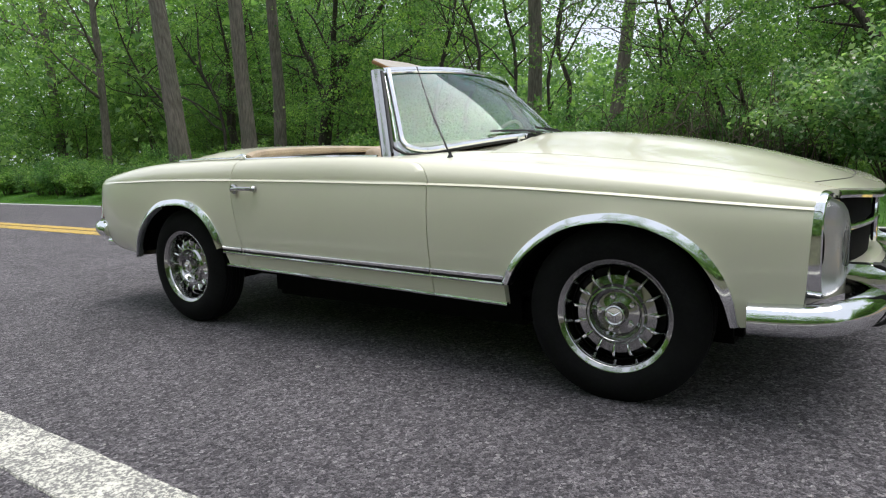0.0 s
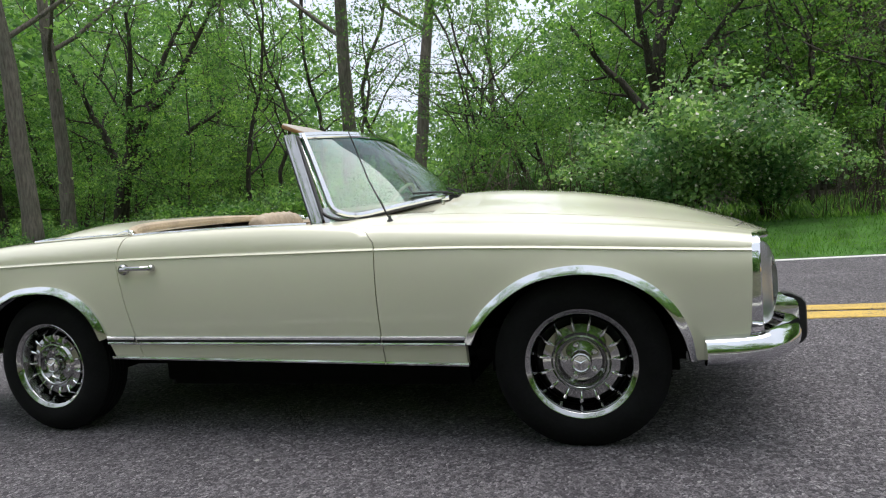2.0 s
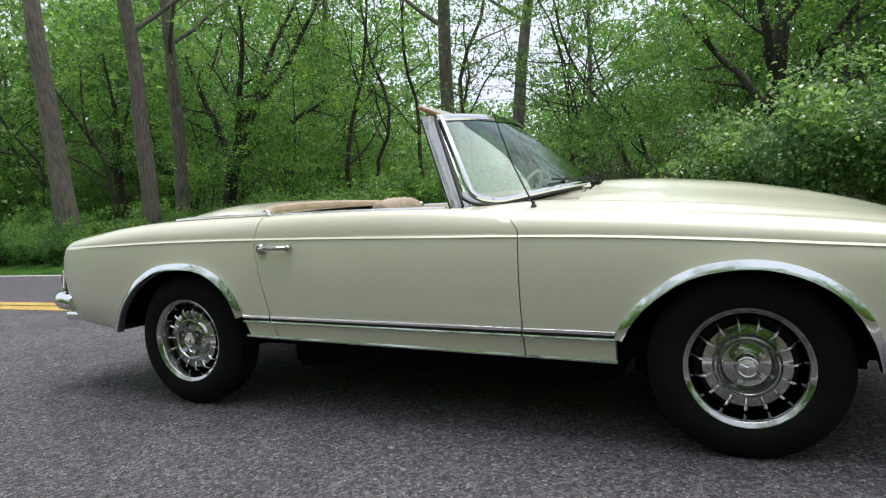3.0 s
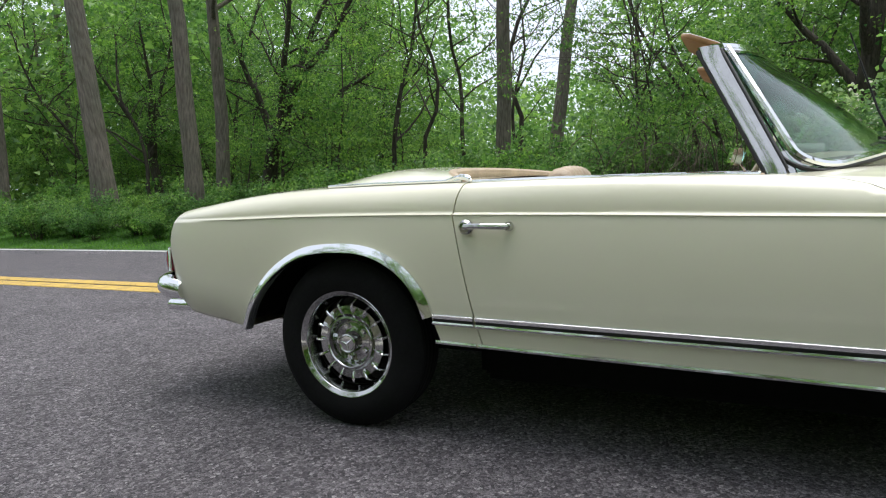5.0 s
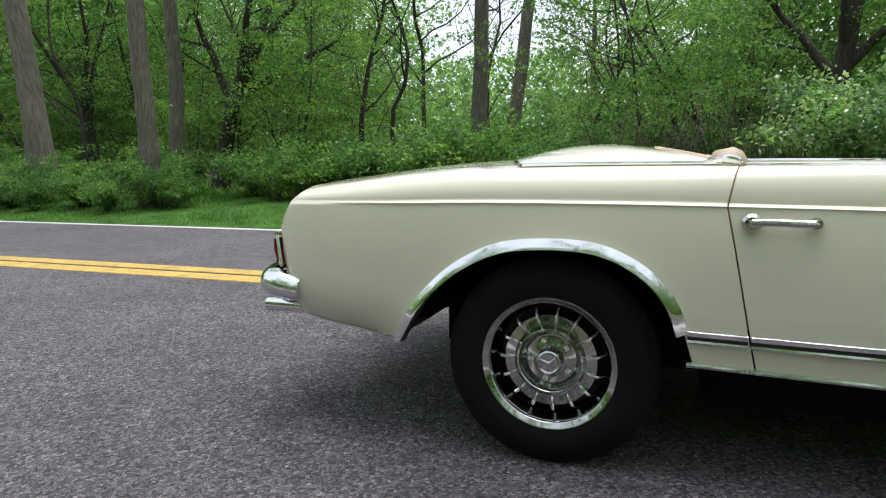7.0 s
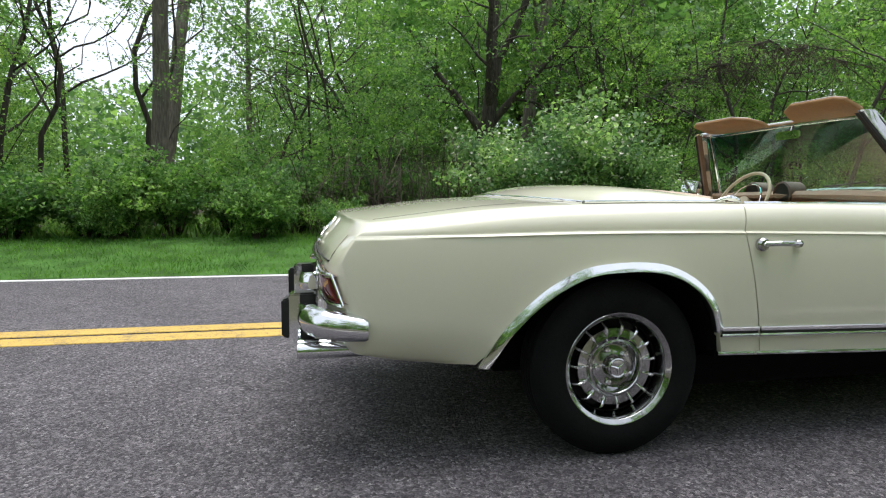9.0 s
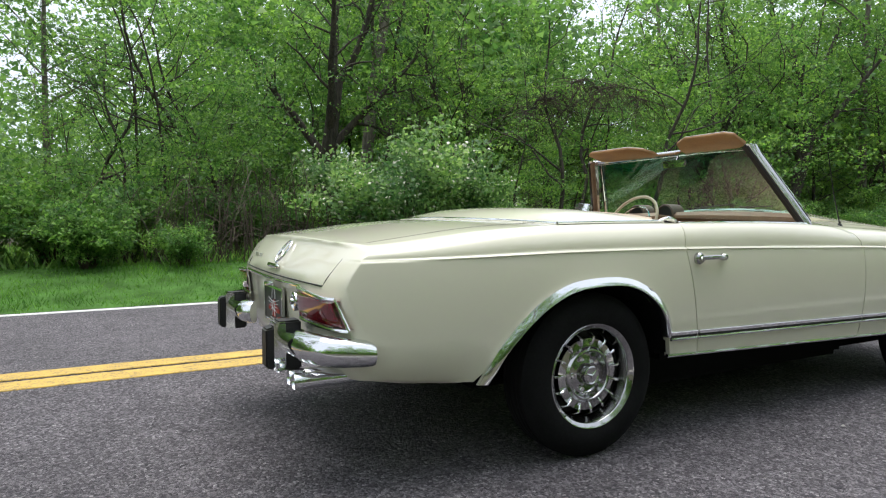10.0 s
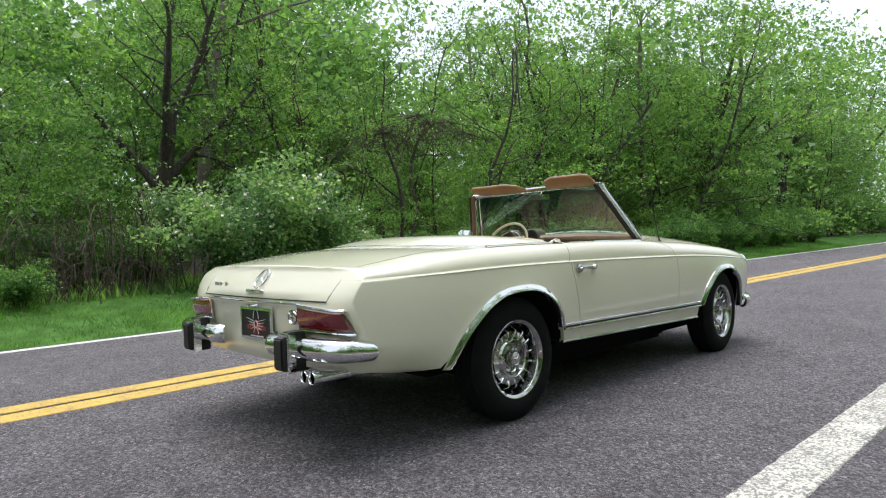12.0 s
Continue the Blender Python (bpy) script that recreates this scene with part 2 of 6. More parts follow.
def curve_of(points):
    """A smooth function through the points (x, value)."""
    xs, ys = np.array([p[0] for p in points], float), np.array([p[1] for p in points], float)
    sl = np.gradient(ys, xs)

    def value(x):
        x = min(max(x, xs[0]), xs[-1])
        i = min(max(int(np.searchsorted(xs, x)) - 1, 0), len(xs) - 2)
        h = xs[i + 1] - xs[i]
        u = (x - xs[i]) / h
        return float((2 * u**3 - 3 * u**2 + 1) * ys[i] + (u**3 - 2 * u**2 + u) * h * sl[i] + (3 * u**2 - 2 * u**3) * ys[i + 1] + (u**3 - u**2) * h * sl[i + 1])
    return value


def spline(points, steps=6):
    """Catmull-Rom points through the given ones."""
    p = [Vector(q) for q in points]
    p = [p[0] * 2 - p[1], *p, p[-1] * 2 - p[-2]]
    out = []
    for i in range(1, len(p) - 2):
        for k in range(steps):
            u = k / steps
            a, b, c, d = p[i - 1], p[i], p[i + 1], p[i + 2]
            out.append(0.5 * (2 * b + (c - a) * u + (2 * a - 5 * b + 4 * c - d) * u**2 + (3 * b - a - 3 * c + d) * u**3))
    out.append(p[-2].copy())
    return out


def grid(bm, rows, flip=False, close=False):
    """Quads over rows of points."""
    vs = [[bm.verts.new(q) for q in row] for row in rows]
    n = len(rows[0])
    for i in range(len(rows) - 1):
        for j in range(n if close else n - 1):
            k = (j + 1) % n
            f = [vs[i][j], vs[i + 1][j], vs[i + 1][k], vs[i][k]]
            try:
                bm.faces.new(f[::-1] if flip else f)
            except ValueError:
                pass
    return vs


def tube(bm, path, radius, sides=8, caps=True):
    """A tube along a path; radius may be a list."""
    path = [Vector(p) for p in path]
    rings = []
    ref = Vector((0, 0, 1))
    for i, p in enumerate(path):
        d = (path[min(i + 1, len(path) - 1)] - path[max(i - 1, 0)]).normalized()
        if abs(d.dot(ref)) > 0.95:
            ref = Vector((1, 0, 0)) if abs(d.x) < 0.9 else Vector((0, 1, 0))
        a = d.cross(ref).normalized()
        b = d.cross(a).normalized()
        ref = a.cross(d) if abs(a.cross(d).dot(d)) < 0.5 else ref
        r = radius[i] if isinstance(radius, (list, tuple)) else radius
        rings.append([p + (a * math.cos(2 * math.pi * k / sides) + b * math.sin(2 * math.pi * k / sides)) * r for k in range(sides)])
    vs = grid(bm, rings, close=True)
    if caps:
        for ring in (vs[0][::-1], vs[-1]):
            if len(set(ring)) > 2:
                bm.faces.new(ring)
    return vs


def lathe(bm, profile, sides=48, axis="y", centre=(0, 0, 0)):
    """Turns a profile of (radius, along) about an axis."""
    c = Vector(centre)
    rows = []
    for r, a in profile:
        row = []
        for k in range(sides):
            q = 2 * math.pi * k / sides
            u, v = r * math.cos(q), r * math.sin(q)
            row.append(c + (Vector((u, a, v)) if axis == "y" else Vector((a, u, v)) if axis == "x" else Vector((u, v, a))))
        rows.append(row)
    return grid(bm, rows, close=True)


def box(bm, lo, hi, bevel=0.0, m=None):
    r = bmesh.ops.create_cube(bm, size=1)
    c, s = (Vector(lo) + Vector(hi)) / 2, Vector(hi) - Vector(lo)
    bmesh.ops.transform(bm, verts=r["verts"], matrix=Matrix.Translation(c) @ Matrix.Diagonal((*s, 1)))
    if bevel:
        es = list({e for v in r["verts"] for e in v.link_edges})
        r = bmesh.ops.bevel(bm, geom=es, offset=bevel, segments=2, affect="EDGES")
    if m is not None:
        vs = {v for f in r.get("faces", []) for v in f.verts} | {v for v in r["verts"] if v.is_valid}
        todo, seen = list(vs), set(vs)
        while todo:
            for e in todo.pop().link_edges:
                for v in e.verts:
                    if v not in seen:
                        seen.add(v)
                        todo.append(v)
        bmesh.ops.transform(bm, verts=list(seen), matrix=m)


# ---- ground and road ----
CROWN, FALL = 1.575, 0.025


def road_z(y):
    """Height of the asphalt: the far lane falls away from the centre lines."""
    return -FALL * max(0.0, y - CROWN)


def rise(x, y):
    """Height of the verge and the woodland floor."""
    if y > 5.42:
        q = min((y - 5.42) / 2.8, 1.0)
        return road_z(5.42) + 0.26 * q * q * (3 - 2 * q) + 0.05 * noise.noise(Vector((x * 0.5, y * 0.5, 0))) * q + 0.012 * max(0, y - 10)
    if y < -3.2:
        return 0.05 * noise.noise(Vector((x * 0.5, y * 0.5, 3)))
    return -0.20


def build_ground():
    bm = bmesh.new()
    xs = [-400, -200, -100, -60] + list(np.arange(-40, 60.1, 1.0)) + [80, 120, 200, 400]
    ys = [-400, -150, -60] + list(np.arange(-30, -3.2, 1.5)) + [-3.21, -3.0, 5.3, 5.44] + list(np.arange(5.75, 14, 0.5)) + list(np.arange(14, 50, 2.0)) + [70, 150, 400]
    grid(bm, [[(x, y, rise(x, y) if abs(x) < 150 and abs(y) < 100 else 0.0) for y in ys] for x in xs], flip=True)
    tagged(part("ground", bm, SOIL), "brown woodland floor of soil and leaf litter", "ground", kind="structure")
    bm = bmesh.new()
    xs = list(np.arange(-40, 60.1, 0.5))
    ys = list(np.arange(5.25, 9.3, 0.25))
    grid(bm, [[(x, y, max(rise(x, y), road_z(5.42) - 0.02) + 0.012 - (0.10 if y > 8.8 + 0.4 * noise.noise(Vector((x * 0.7, 0, 9))) else 0)) for y in ys] for x in xs], flip=True)
    tagged(part("verge", bm, TURF), "strip of short green turf beside the road", "grass", kind="structure")
    bm = bmesh.new()
    ys = list(np.arange(-9.0, -2.9, 0.25)) + [-2.86]
    grid(bm, [[(x, y, max(rise(x, y), -0.02) + 0.02) for y in ys] for x in xs], flip=True)
    tagged(part("verge", bm, DRY_TURF), "strip of dry turf and soil behind the edge line", "grass", kind="structure")


def build_road():
    bm = bmesh.new()
    xs = list(np.arange(-120, 160.1, 2.0))
    edge = lambda x, y: y + 0.05 * noise.noise(Vector((x * 0.8, y, 0)))
    rows = [[(x, edge(x, -2.9), -0.08), (x, edge(x, -2.88), 0.0), (x, 0, 0.0), (x, CROWN - 0.3, 0.0), (x, CROWN + 0.3, road_z(CROWN + 0.3)), (x, edge(x, 5.40), road_z(5.40)), (x, edge(x, 5.42), -0.18)] for x in xs]
    grid(bm, rows, flip=True)
    tagged(part("road", bm, ASPHALT, angle=60), "worn grey asphalt road with pale stone chips", "road", kind="structure")
    rng = random.Random(4)
    for name, y0, y1, mat, label in (("edge_line", -2.19, -1.983, WHITE_LINE, "wide worn white edge line on the asphalt"),
                                     ("edge_line", 5.13, 5.27, FAR_WHITE, "white edge line beside the far verge"),
                                     ("centre_line", 1.342, 1.545, YELLOW_LINE, "yellow centre line, one of a pair, slightly worn"),
                                     ("centre_line", 1.605, 1.81, YELLOW_LINE, "yellow centre line, one of a pair, slightly worn")):
        bm = bmesh.new()
        rows = []
        for x in list(np.arange(-120, -16, 2.0)) + list(np.arange(-16, 22, 0.07 if y0 < 3 else 0.4)) + list(np.arange(22, 160.1, 2.0)):
            a, b = y0 + 0.004 * rng.uniform(-1, 1), y1 + 0.004 * rng.uniform(-1, 1)
            za, zb = road_z(a), road_z(b)
            rows.append([(x, a, za + 0.001), (x, a + 0.004, za + 0.006), (x, b - 0.004, zb + 0.006), (x, b, zb + 0.001)])
        grid(bm, rows, flip=True)
        tagged(part(name, bm, mat, smooth=False), label, "road marking", kind="structure")


build_ground()
build_road()


def build_stones():
    """Loose pale chips on the asphalt."""
    rng = random.Random(9)
    bm = bmesh.new()
    for k in range(150):
        x, y = (1.2, -1.06) if k == 0 else (rng.uniform(-4, 6), rng.uniform(-2.7, 5.0))
        r = 0.011 if k == 0 else rng.uniform(0.003, 0.007)
        vs = [bm.verts.new((x + r * math.cos(a) * rng.uniform(0.6, 1.2), y + r * math.sin(a) * rng.uniform(0.6, 1.2), road_z(y))) for a in (0, 1.26, 2.5, 3.8, 5.0)]
        top = bm.verts.new((x + r * 0.2, y, road_z(y) + r * 0.7))
        for i in range(5):
            bm.faces.new((vs[i], vs[(i + 1) % 5], top))
    tagged(part("loose_chips", bm, plain("pale_stone", (0.45, 0.43, 0.40), 0.8), smooth=False), "small pale stone chips lying on the asphalt", "gravel", kind="stuff")


build_stones()

# ---- the car: x forwards from the rear axle, y to its left, z up ----
car = thing("convertible_car", "cream two-seat open-top classic car with chrome trim, parked on the road", "car")

half_width = curve_of([(-1.02, 0.70), (-0.98, 0.735), (-0.93, 0.770), (-0.85, 0.800), (-0.7, 0.832), (-0.4, 0.858), (0.0, 0.868), (0.5, 0.872),
                       (1.2, 0.874), (2.0, 0.876), (2.4, 0.872), (2.7, 0.856), (2.9, 0.826), (3.0, 0.802), (3.1, 0.77)])
crease = curve_of([(-1.02, 0.761), (-0.9, 0.763), (-0.587, 0.767), (-0.16, 0.775), (0.27, 0.775), (0.46, 0.773), (0.9, 0.766), (1.3, 0.757), (1.7, 0.748), (2.0, 0.737),
                   (2.36, 0.716), (2.7, 0.690), (2.98, 0.667), (3.1, 0.658)])
shoulder_z = curve_of([(-1.02, 0.790), (-0.94, 0.803), (-0.69, 0.832), (-0.457, 0.858), (-0.24, 0.872), (0.0, 0.877), (0.46, 0.877), (0.9, 0.876), (1.35, 0.866),
                       (1.69, 0.848), (2.0, 0.832), (2.36, 0.803), (2.7, 0.767), (2.98, 0.722), (3.1, 0.697)])
shoulder_in = curve_of([(-1.02, 0.12), (-0.8, 0.115), (-0.5, 0.105), (0.3, 0.09), (0.5, 0.075), (1.3, 0.08), (1.7, 0.11), (2.4, 0.12), (3.1, 0.10)])
middle_z = curve_of([(-1.1, 0.795), (-1.0, 0.815), (-0.94, 0.826), (-0.69, 0.860), (-0.457, 0.886), (-0.24, 0.897), (0.0, 0.902), (0.5, 0.895), (1.2, 0.89), (1.45, 0.90),
                     (1.75, 0.926), (1.84, 0.929), (2.05, 0.923), (2.25, 0.903), (2.5, 0.868), (2.7, 0.830), (2.9, 0.776), (3.03, 0.732), (3.15, 0.68)])
REAR_ARCH = [(-0.495, 0.337), (-0.470, 0.380), (-0.420, 0.460), (-0.342, 0.545), (-0.250, 0.615), (-0.135, 0.666), (0.0, 0.681), (0.125, 0.674), (0.222, 0.640), (0.300, 0.583), (0.350, 0.512), (0.374, 0.440)]
FRONT_ARCH = [(1.993, 0.390), (2.031, 0.461), (2.10, 0.538), (2.20, 0.609), (2.30, 0.645), (2.43, 0.657), (2.55, 0.635), (2.653, 0.582), (2.725, 0.508), (2.772, 0.412), (2.79, 0.305)]
arch_paths = {"rear": spline([(x, 0, z) for x, z in REAR_ARCH], 6), "front": spline([(x, 0, z) for x, z in FRONT_ARCH], 6)}
arch_fns = {k: ([p.x for p in v], [p.z for p in v]) for k, v in arch_paths.items()}


def arch_z(x):
    """Height of the wheel opening over x, or nothing outside an opening."""
    for xs, zs in arch_fns.values():
        if xs[0] <= x <= xs[-1]:
            return float(np.interp(x, xs, zs)) - 0.012
    return None


def lower_z(x):
    if x < -0.4:
        return float(np.interp(x, [-1.02, -0.95, -0.85, -0.72, -0.6, -0.44], [0.42, 0.402, 0.376, 0.354, 0.345, 0.345]))
    if x < 2.2:
        return 0.343 - (x - 0.36) * 0.028
    return float(np.interp(x, [2.78, 3.0], [0.302, 0.33]))


def bottom_z(x):
    a = arch_z(x)
    return lower_z(x) if a is None else max(a, lower_z(x))


def soft_bottom(x):
    """The lower edge, its step at the end of a wheel opening eased out over a hand's width."""
    zb = bottom_z(x)
    for xs, zs in arch_fns.values():
        for end, z, away in ((xs[0], zs[0], xs[0] - x), (xs[-1], zs[-1], x - xs[-1])):
            if 0 <= away < 0.14:
                k = away / 0.14
                zb = max(zb, lower_z(x) + (z - 0.012 - lower_z(x)) * (1 - k * k * (3 - 2 * k)))
    return zb


def skin_y(x, z):
    """Half width of the lower body at x and height z."""
    w = half_width(x)
    zc = crease(x)
    y = w - (0.014 * ((z - 0.6) / (zc - 0.6)) ** 2 if z > 0.6 and zc > 0.6 else 0.018 * ((0.6 - z) / 0.2) ** 2)
    if x < -0.45:
        y -= 0.05 * max(0, (0.47 - z) / 0.12) ** 2 * min(1, (-0.45 - x) / 0.2)
    a = arch_z(x)
    if a is not None and z > a - 0.02:
        ends = min(min(abs(x - xs[0]), abs(x - xs[-1])) for xs, zs in arch_fns.values())
        y += 0.006 * math.exp(-(z - a) / 0.035) * min(1.0, ends / 0.07)
    return y


# the raised fold along the side, as offsets out and up from the crease
BEAD = ((1.0, 1.01, 1.02, 1.03, 1.04, 1.05), (0.0, 0.0022, 0.0036, 0.0018, -0.005, -0.009), (0.0, 0.001, 0.003, 0.006, 0.008, 0.0095))


def skin(x, s):
    """A point of the body's skin, right side positive: s 0 to 1 sill to crease, to 2 shoulder, to 3 the middle."""
    zc = crease(x)
    if s <= 1:
        zb, ze = bottom_z(x), soft_bottom(x)
        z = zb + (ze + 0.1 * (zc - ze) - zb) * s / 0.1 if s < 0.1 else ze + s * (zc - ze)
        return Vector((x, skin_y(x, z), z))
    w, zt, yi = skin_y(x, zc), shoulder_z(x), shoulder_in(x)
    if s <= 2:
        if s < 1.05:
            dy, dz = (float(np.interp(s, BEAD[0], row)) for row in BEAD[1:])
            k = min(1.0, max(0.0, (x + 0.80) / 0.3))
            return Vector((x, w + dy * k - 0.009 * (1 - k) * (s - 1) / 0.05, zc + dz))
        q = (s - 1.05) / 0.95 * math.pi / 2
        return Vector((x, w - yi + (yi - 0.009) * math.cos(q), zc + 0.0095 + (zt - zc - 0.0095) * math.sin(q)))
    q = s - 2
    yt = w - yi
    f = math.sin(q * math.pi / 2) ** 0.75
    bulge = 0.0
    if x > 1.5:
        y = yt * (1 - q)
        bulge = 0.018 / (1 + math.exp((y - 0.30) / 0.04)) * min(1, (x - 1.5) / 0.3) * max(0, min(1, (3.0 - x) / 0.6))
    return Vector((x, yt * (1 - q), zt + (middle_z(x) - zt) * f + bulge))


LOW = [0, 0.04, 0.1, 0.2, 0.3, 0.42, 0.54, 0.66, 0.78, 0.88, 0.95, 0.985, 1.0]
TOP = [1.01, 1.02, 1.03, 1.04, 1.06, 1.1, 1.2, 1.32, 1.46, 1.6, 1.74, 1.88, 2.0]
OVER = [2.03, 2.07, 2.12, 2.18, 2.25, 2.32, 2.4, 2.48, 2.56, 2.62, 2.68, 2.74, 2.82, 2.91, 3.0]


def door_rear(s):
    return float(np.interp(s, [0, 0.2, 1, 2.0], [0.545, 0.526, 0.457, 0.487]))


def door_front(s):
    return float(np.interp(s, [0, 1.0, 1.2, 1.46, 1.6, 1.74, 1.88, 2.0], [1.667, 1.666, 1.660, 1.630, 1.595, 1.54, 1.46, 1.37]))


def rear_end(s):
    """Rearmost x of the side skin."""
    if s > 2:
        return -0.832 - 0.070 * (1 - (1 - (s - 2)) ** 4)
    return float(np.interp(s, [0, 0.14, 0.28, 0.49, 0.64, 0.78, 0.9, 1.0, 1.3, 1.6, 2.0], [-0.850, -0.855, -0.866, -0.898, -0.922, -0.936, -0.918, -0.892, -0.866, -0.850, -0.832]))


def front_end(s):
    if s > 2:
        return 2.995 + 0.145 * (1 - (1 - (s - 2)) ** 2)
    return float(np.interp(s, [0, 0.3, 1.0, 2.0], [2.955, 2.968, 2.980, 2.995]))


def spread(a, b, marks, step=0.05):
    """Stations from 0 to 1 between a and b, dense about the marks."""
    xs = {a, b}
    n = max(2, int((b - a) / step))
    xs |= {a + (b - a) * i / n for i in range(n + 1)}
    for m in marks:
        for d in (0.001, 0.004, 0.009, 0.016, 0.026, 0.038, 0.055):
            for q in (m - d, m + d):
                if a < q < b:
                    xs.add(q)
    xs = sorted(xs)
    out = [xs[0]]
    for x in xs[1:]:
        if x - out[-1] > 0.0015:
            out.append(x)
    return [(x - a) / (b - a) for x in out]


def panel(name, x0, x1, ss, side, marks=(), base=(0, 1), material=None, label="", inward=(True, True), parent=None):
    """A body panel between two seams, its edges turned in."""
    us = spread(base[0], base[1], marks)
    rows = []
    for s in ss:
        a, b = x0(s), x1(s)
        row = [skin(a + (b - a) * u, s) for u in us]
        if inward[0]:
            row.insert(0, row[0] * 1 + Vector((0.001, -0.02, 0)) if s <= 2 else row[0] + Vector((0.001, 0, -0.02)))
        if inward[1]:
            row.append(row[-1] + Vector((-0.001, -0.02, 0)) if s <= 2 else row[-1] + Vector((-0.001, 0, -0.02)))
        rows.append(row)
    if ss[0] == 0:
        rows.insert(0, [p + Vector((0, -0.03, 0.002)) for p in rows[0]])
    if ss[-1] == 2.0:
        rows.append([p + Vector((0, -0.03, -0.002)) for p in rows[-1]])
        rows.append([p + Vector((0, -0.005, -0.05)) for p in rows[-1]])
    rows = [[Vector((p.x, -p.y if side < 0 else p.y, p.z)) for p in row] for row in rows]
    bm = bmesh.new()
    grid(bm, rows, flip=side > 0)
    return part(name, bm, material or PAINT, parent or car, label, angle=50)


GAP = 0.0022
for side in (-1, 1):
    door = panel("door", lambda s: door_rear(s) + GAP, lambda s: door_front(s) - GAP, LOW + TOP, side, (), (0.46, 1.66))
    panel("front_wing", lambda s: door_front(s) + GAP, front_end, LOW + TOP + OVER[:3], side, (1.993, 2.79), (1.66, 2.98), inward=(True, True))
    # door handle: oval base with push button, grip bar, front foot
    bm = bmesh.new()
    yb = side * 0.868
    for x, r, zz in ((0.512, 0.024, 0.737), (0.655, 0.015, 0.738)):
        lathe(bm, [(0.001, side * 0.022), (r * 0.7, side * 0.021), (r, side * 0.012), (r, 0)], 20, "y", (x, yb, zz))
    tube(bm, spline([(0.512, yb + side * 0.020, 0.739), (0.56, yb + side * 0.030, 0.741), (0.61, yb + side * 0.031, 0.740), (0.657, yb + side * 0.013, 0.738)], 5), 0.0095, 10)
    part("handle", bm, ALLOY, door, "chrome pull handle with push button")
    bm = bmesh.new()
    lathe(bm, [(0.0005, side * 0.028), (0.007, side * 0.027), (0.009, side * 0.02)], 16, "y", (0.512, yb, 0.737))
    part("lock_button", bm, CHROME, door)
    # chrome along the top of the door
    bm = bmesh.new()
    pts = []
    for x in np.linspace(0.50, 1.35, 24):
        p = skin(x, 2.0)
        pts.append(Vector((x, side * (p.y - 0.004), p.z + 0.002)))
    tube(bm, pts, 0.0065, 8)
    part("door_top_trim", bm, CHROME, door)
    # tan door lining
    bm = bmesh.new()
    rows = []
    for x in np.linspace(0.50, 1.36, 12):
        rows.append([(x, side * y, z) for y, z in ((0.775, 0.860), (0.755, 0.870), (0.73, 0.868), (0.715, 0.855), (0.715, 0.70), (0.705, 0.6), (0.71, 0.36))])
    grid(bm, rows, flip=side > 0)
    part("door_lining", bm, LEATHER, door, "tan leather door lining")
    # sill strips: two chrome beads about a dark inlay, and the lower bead
    for a, b in ((0.374, 0.520), (0.527, 1.664), (1.669, 1.998)):
        bm, bm2 = bmesh.new(), bmesh.new()
        n = max(3, int((b - a) / 0.06))
        path = [a + (b - a) * i / n for i in range(n + 1)]
        ledge = []
        for x in path:
            z = 0.430 - (x - 0.36) * 0.019
            y = skin_y(x, z)
            ledge.append([(x, side * (y + o), z + u) for o, u in ((-0.002, 0.0205), (0.008, 0.0195), (0.0115, 0.0165), (0.011, 0.009), (0.0105, 0.0045), (0.0, 0.003))])
        grid(bm, ledge, flip=side < 0)
        for dz, r in ((-0.0115, 0.0075),):
            tube(bm, [(x, side * (skin_y(x, 0.42) + 0.004), 0.430 - (x - 0.36) * 0.019 + dz) for x in path], r, 8)
        rows = []
        for x in path:
            z = 0.430 - (x - 0.36) * 0.019
            rows.append([(x, side * (skin_y(x, z) + 0.002), z + 0.010), (x, side * (skin_y(x, z) + 0.0035), z + 0.004), (x, side * (skin_y(x, z) + 0.0035), z - 0.004), (x, side * (skin_y(x, z) + 0.002), z - 0.010)])
        grid(bm2, rows, flip=side < 0)
        part("side_strip", bm, CHROME, car)
        part("strip_inlay", bm2, BLACK, car)
        bm = bmesh.new()
        tube(bm, [(x, side * (skin_y(x, lower_z(x)) + 0.000), lower_z(x) + 0.007) for x in path], 0.0085, 8)
        part("sill_bead", bm, CHROME, car)
    # chrome wheel-arch lips
    for key in ("rear", "front"):
        bm = bmesh.new()
        pts = arch_paths[key]
        centre = Vector((0.0 if key == "rear" else 2.4, 0, 0.34))
        rows = []
        for p in pts:
            d = centre - p
            d.y = 0
            d.normalize()
            yo = skin_y(p.x, p.z) if arch_z(p.x) is None else half_width(p.x) - (0.018 * (max(0, 0.6 - p.z) / 0.2) ** 2)
            narrow = 0.65 + 0.35 * min(1, max(0, (p.z - 0.32) / 0.12)) if key == "front" and p.x > 2.5 else 1.0
            prof = []
            for q, out in ((-0.003, -0.002), (-0.002, 0.009), (0.005, 0.0135), (0.013, 0.0182), (0.022, 0.0235), (0.0285, 0.0255), (0.0325, 0.020), (0.034, -0.012)):
                w = p + d * q * narrow
                prof.append((w.x, side * (yo + out), w.z))
            rows.append(prof)
        grid(bm, rows, flip=side < 0)
        part("arch_trim", bm, CHROME, car, "chrome lip round the wheel opening")

# quarter panels, deck and tail, one pressing with rounded corners
tail_bow = lambda y: -0.045 * (1 - (abs(y) / 0.74) ** 2)


def tail_x(z):
    return float(np.interp(z, [0.36, 0.42, 0.48, 0.56, 0.62, 0.66, 0.70, 0.75, 0.79, 0.805, 0.83], [-0.90, -0.93, -0.950, -0.960, -0.965, -0.964, -0.948, -0.912, -0.880, -0.868, -0.862]))


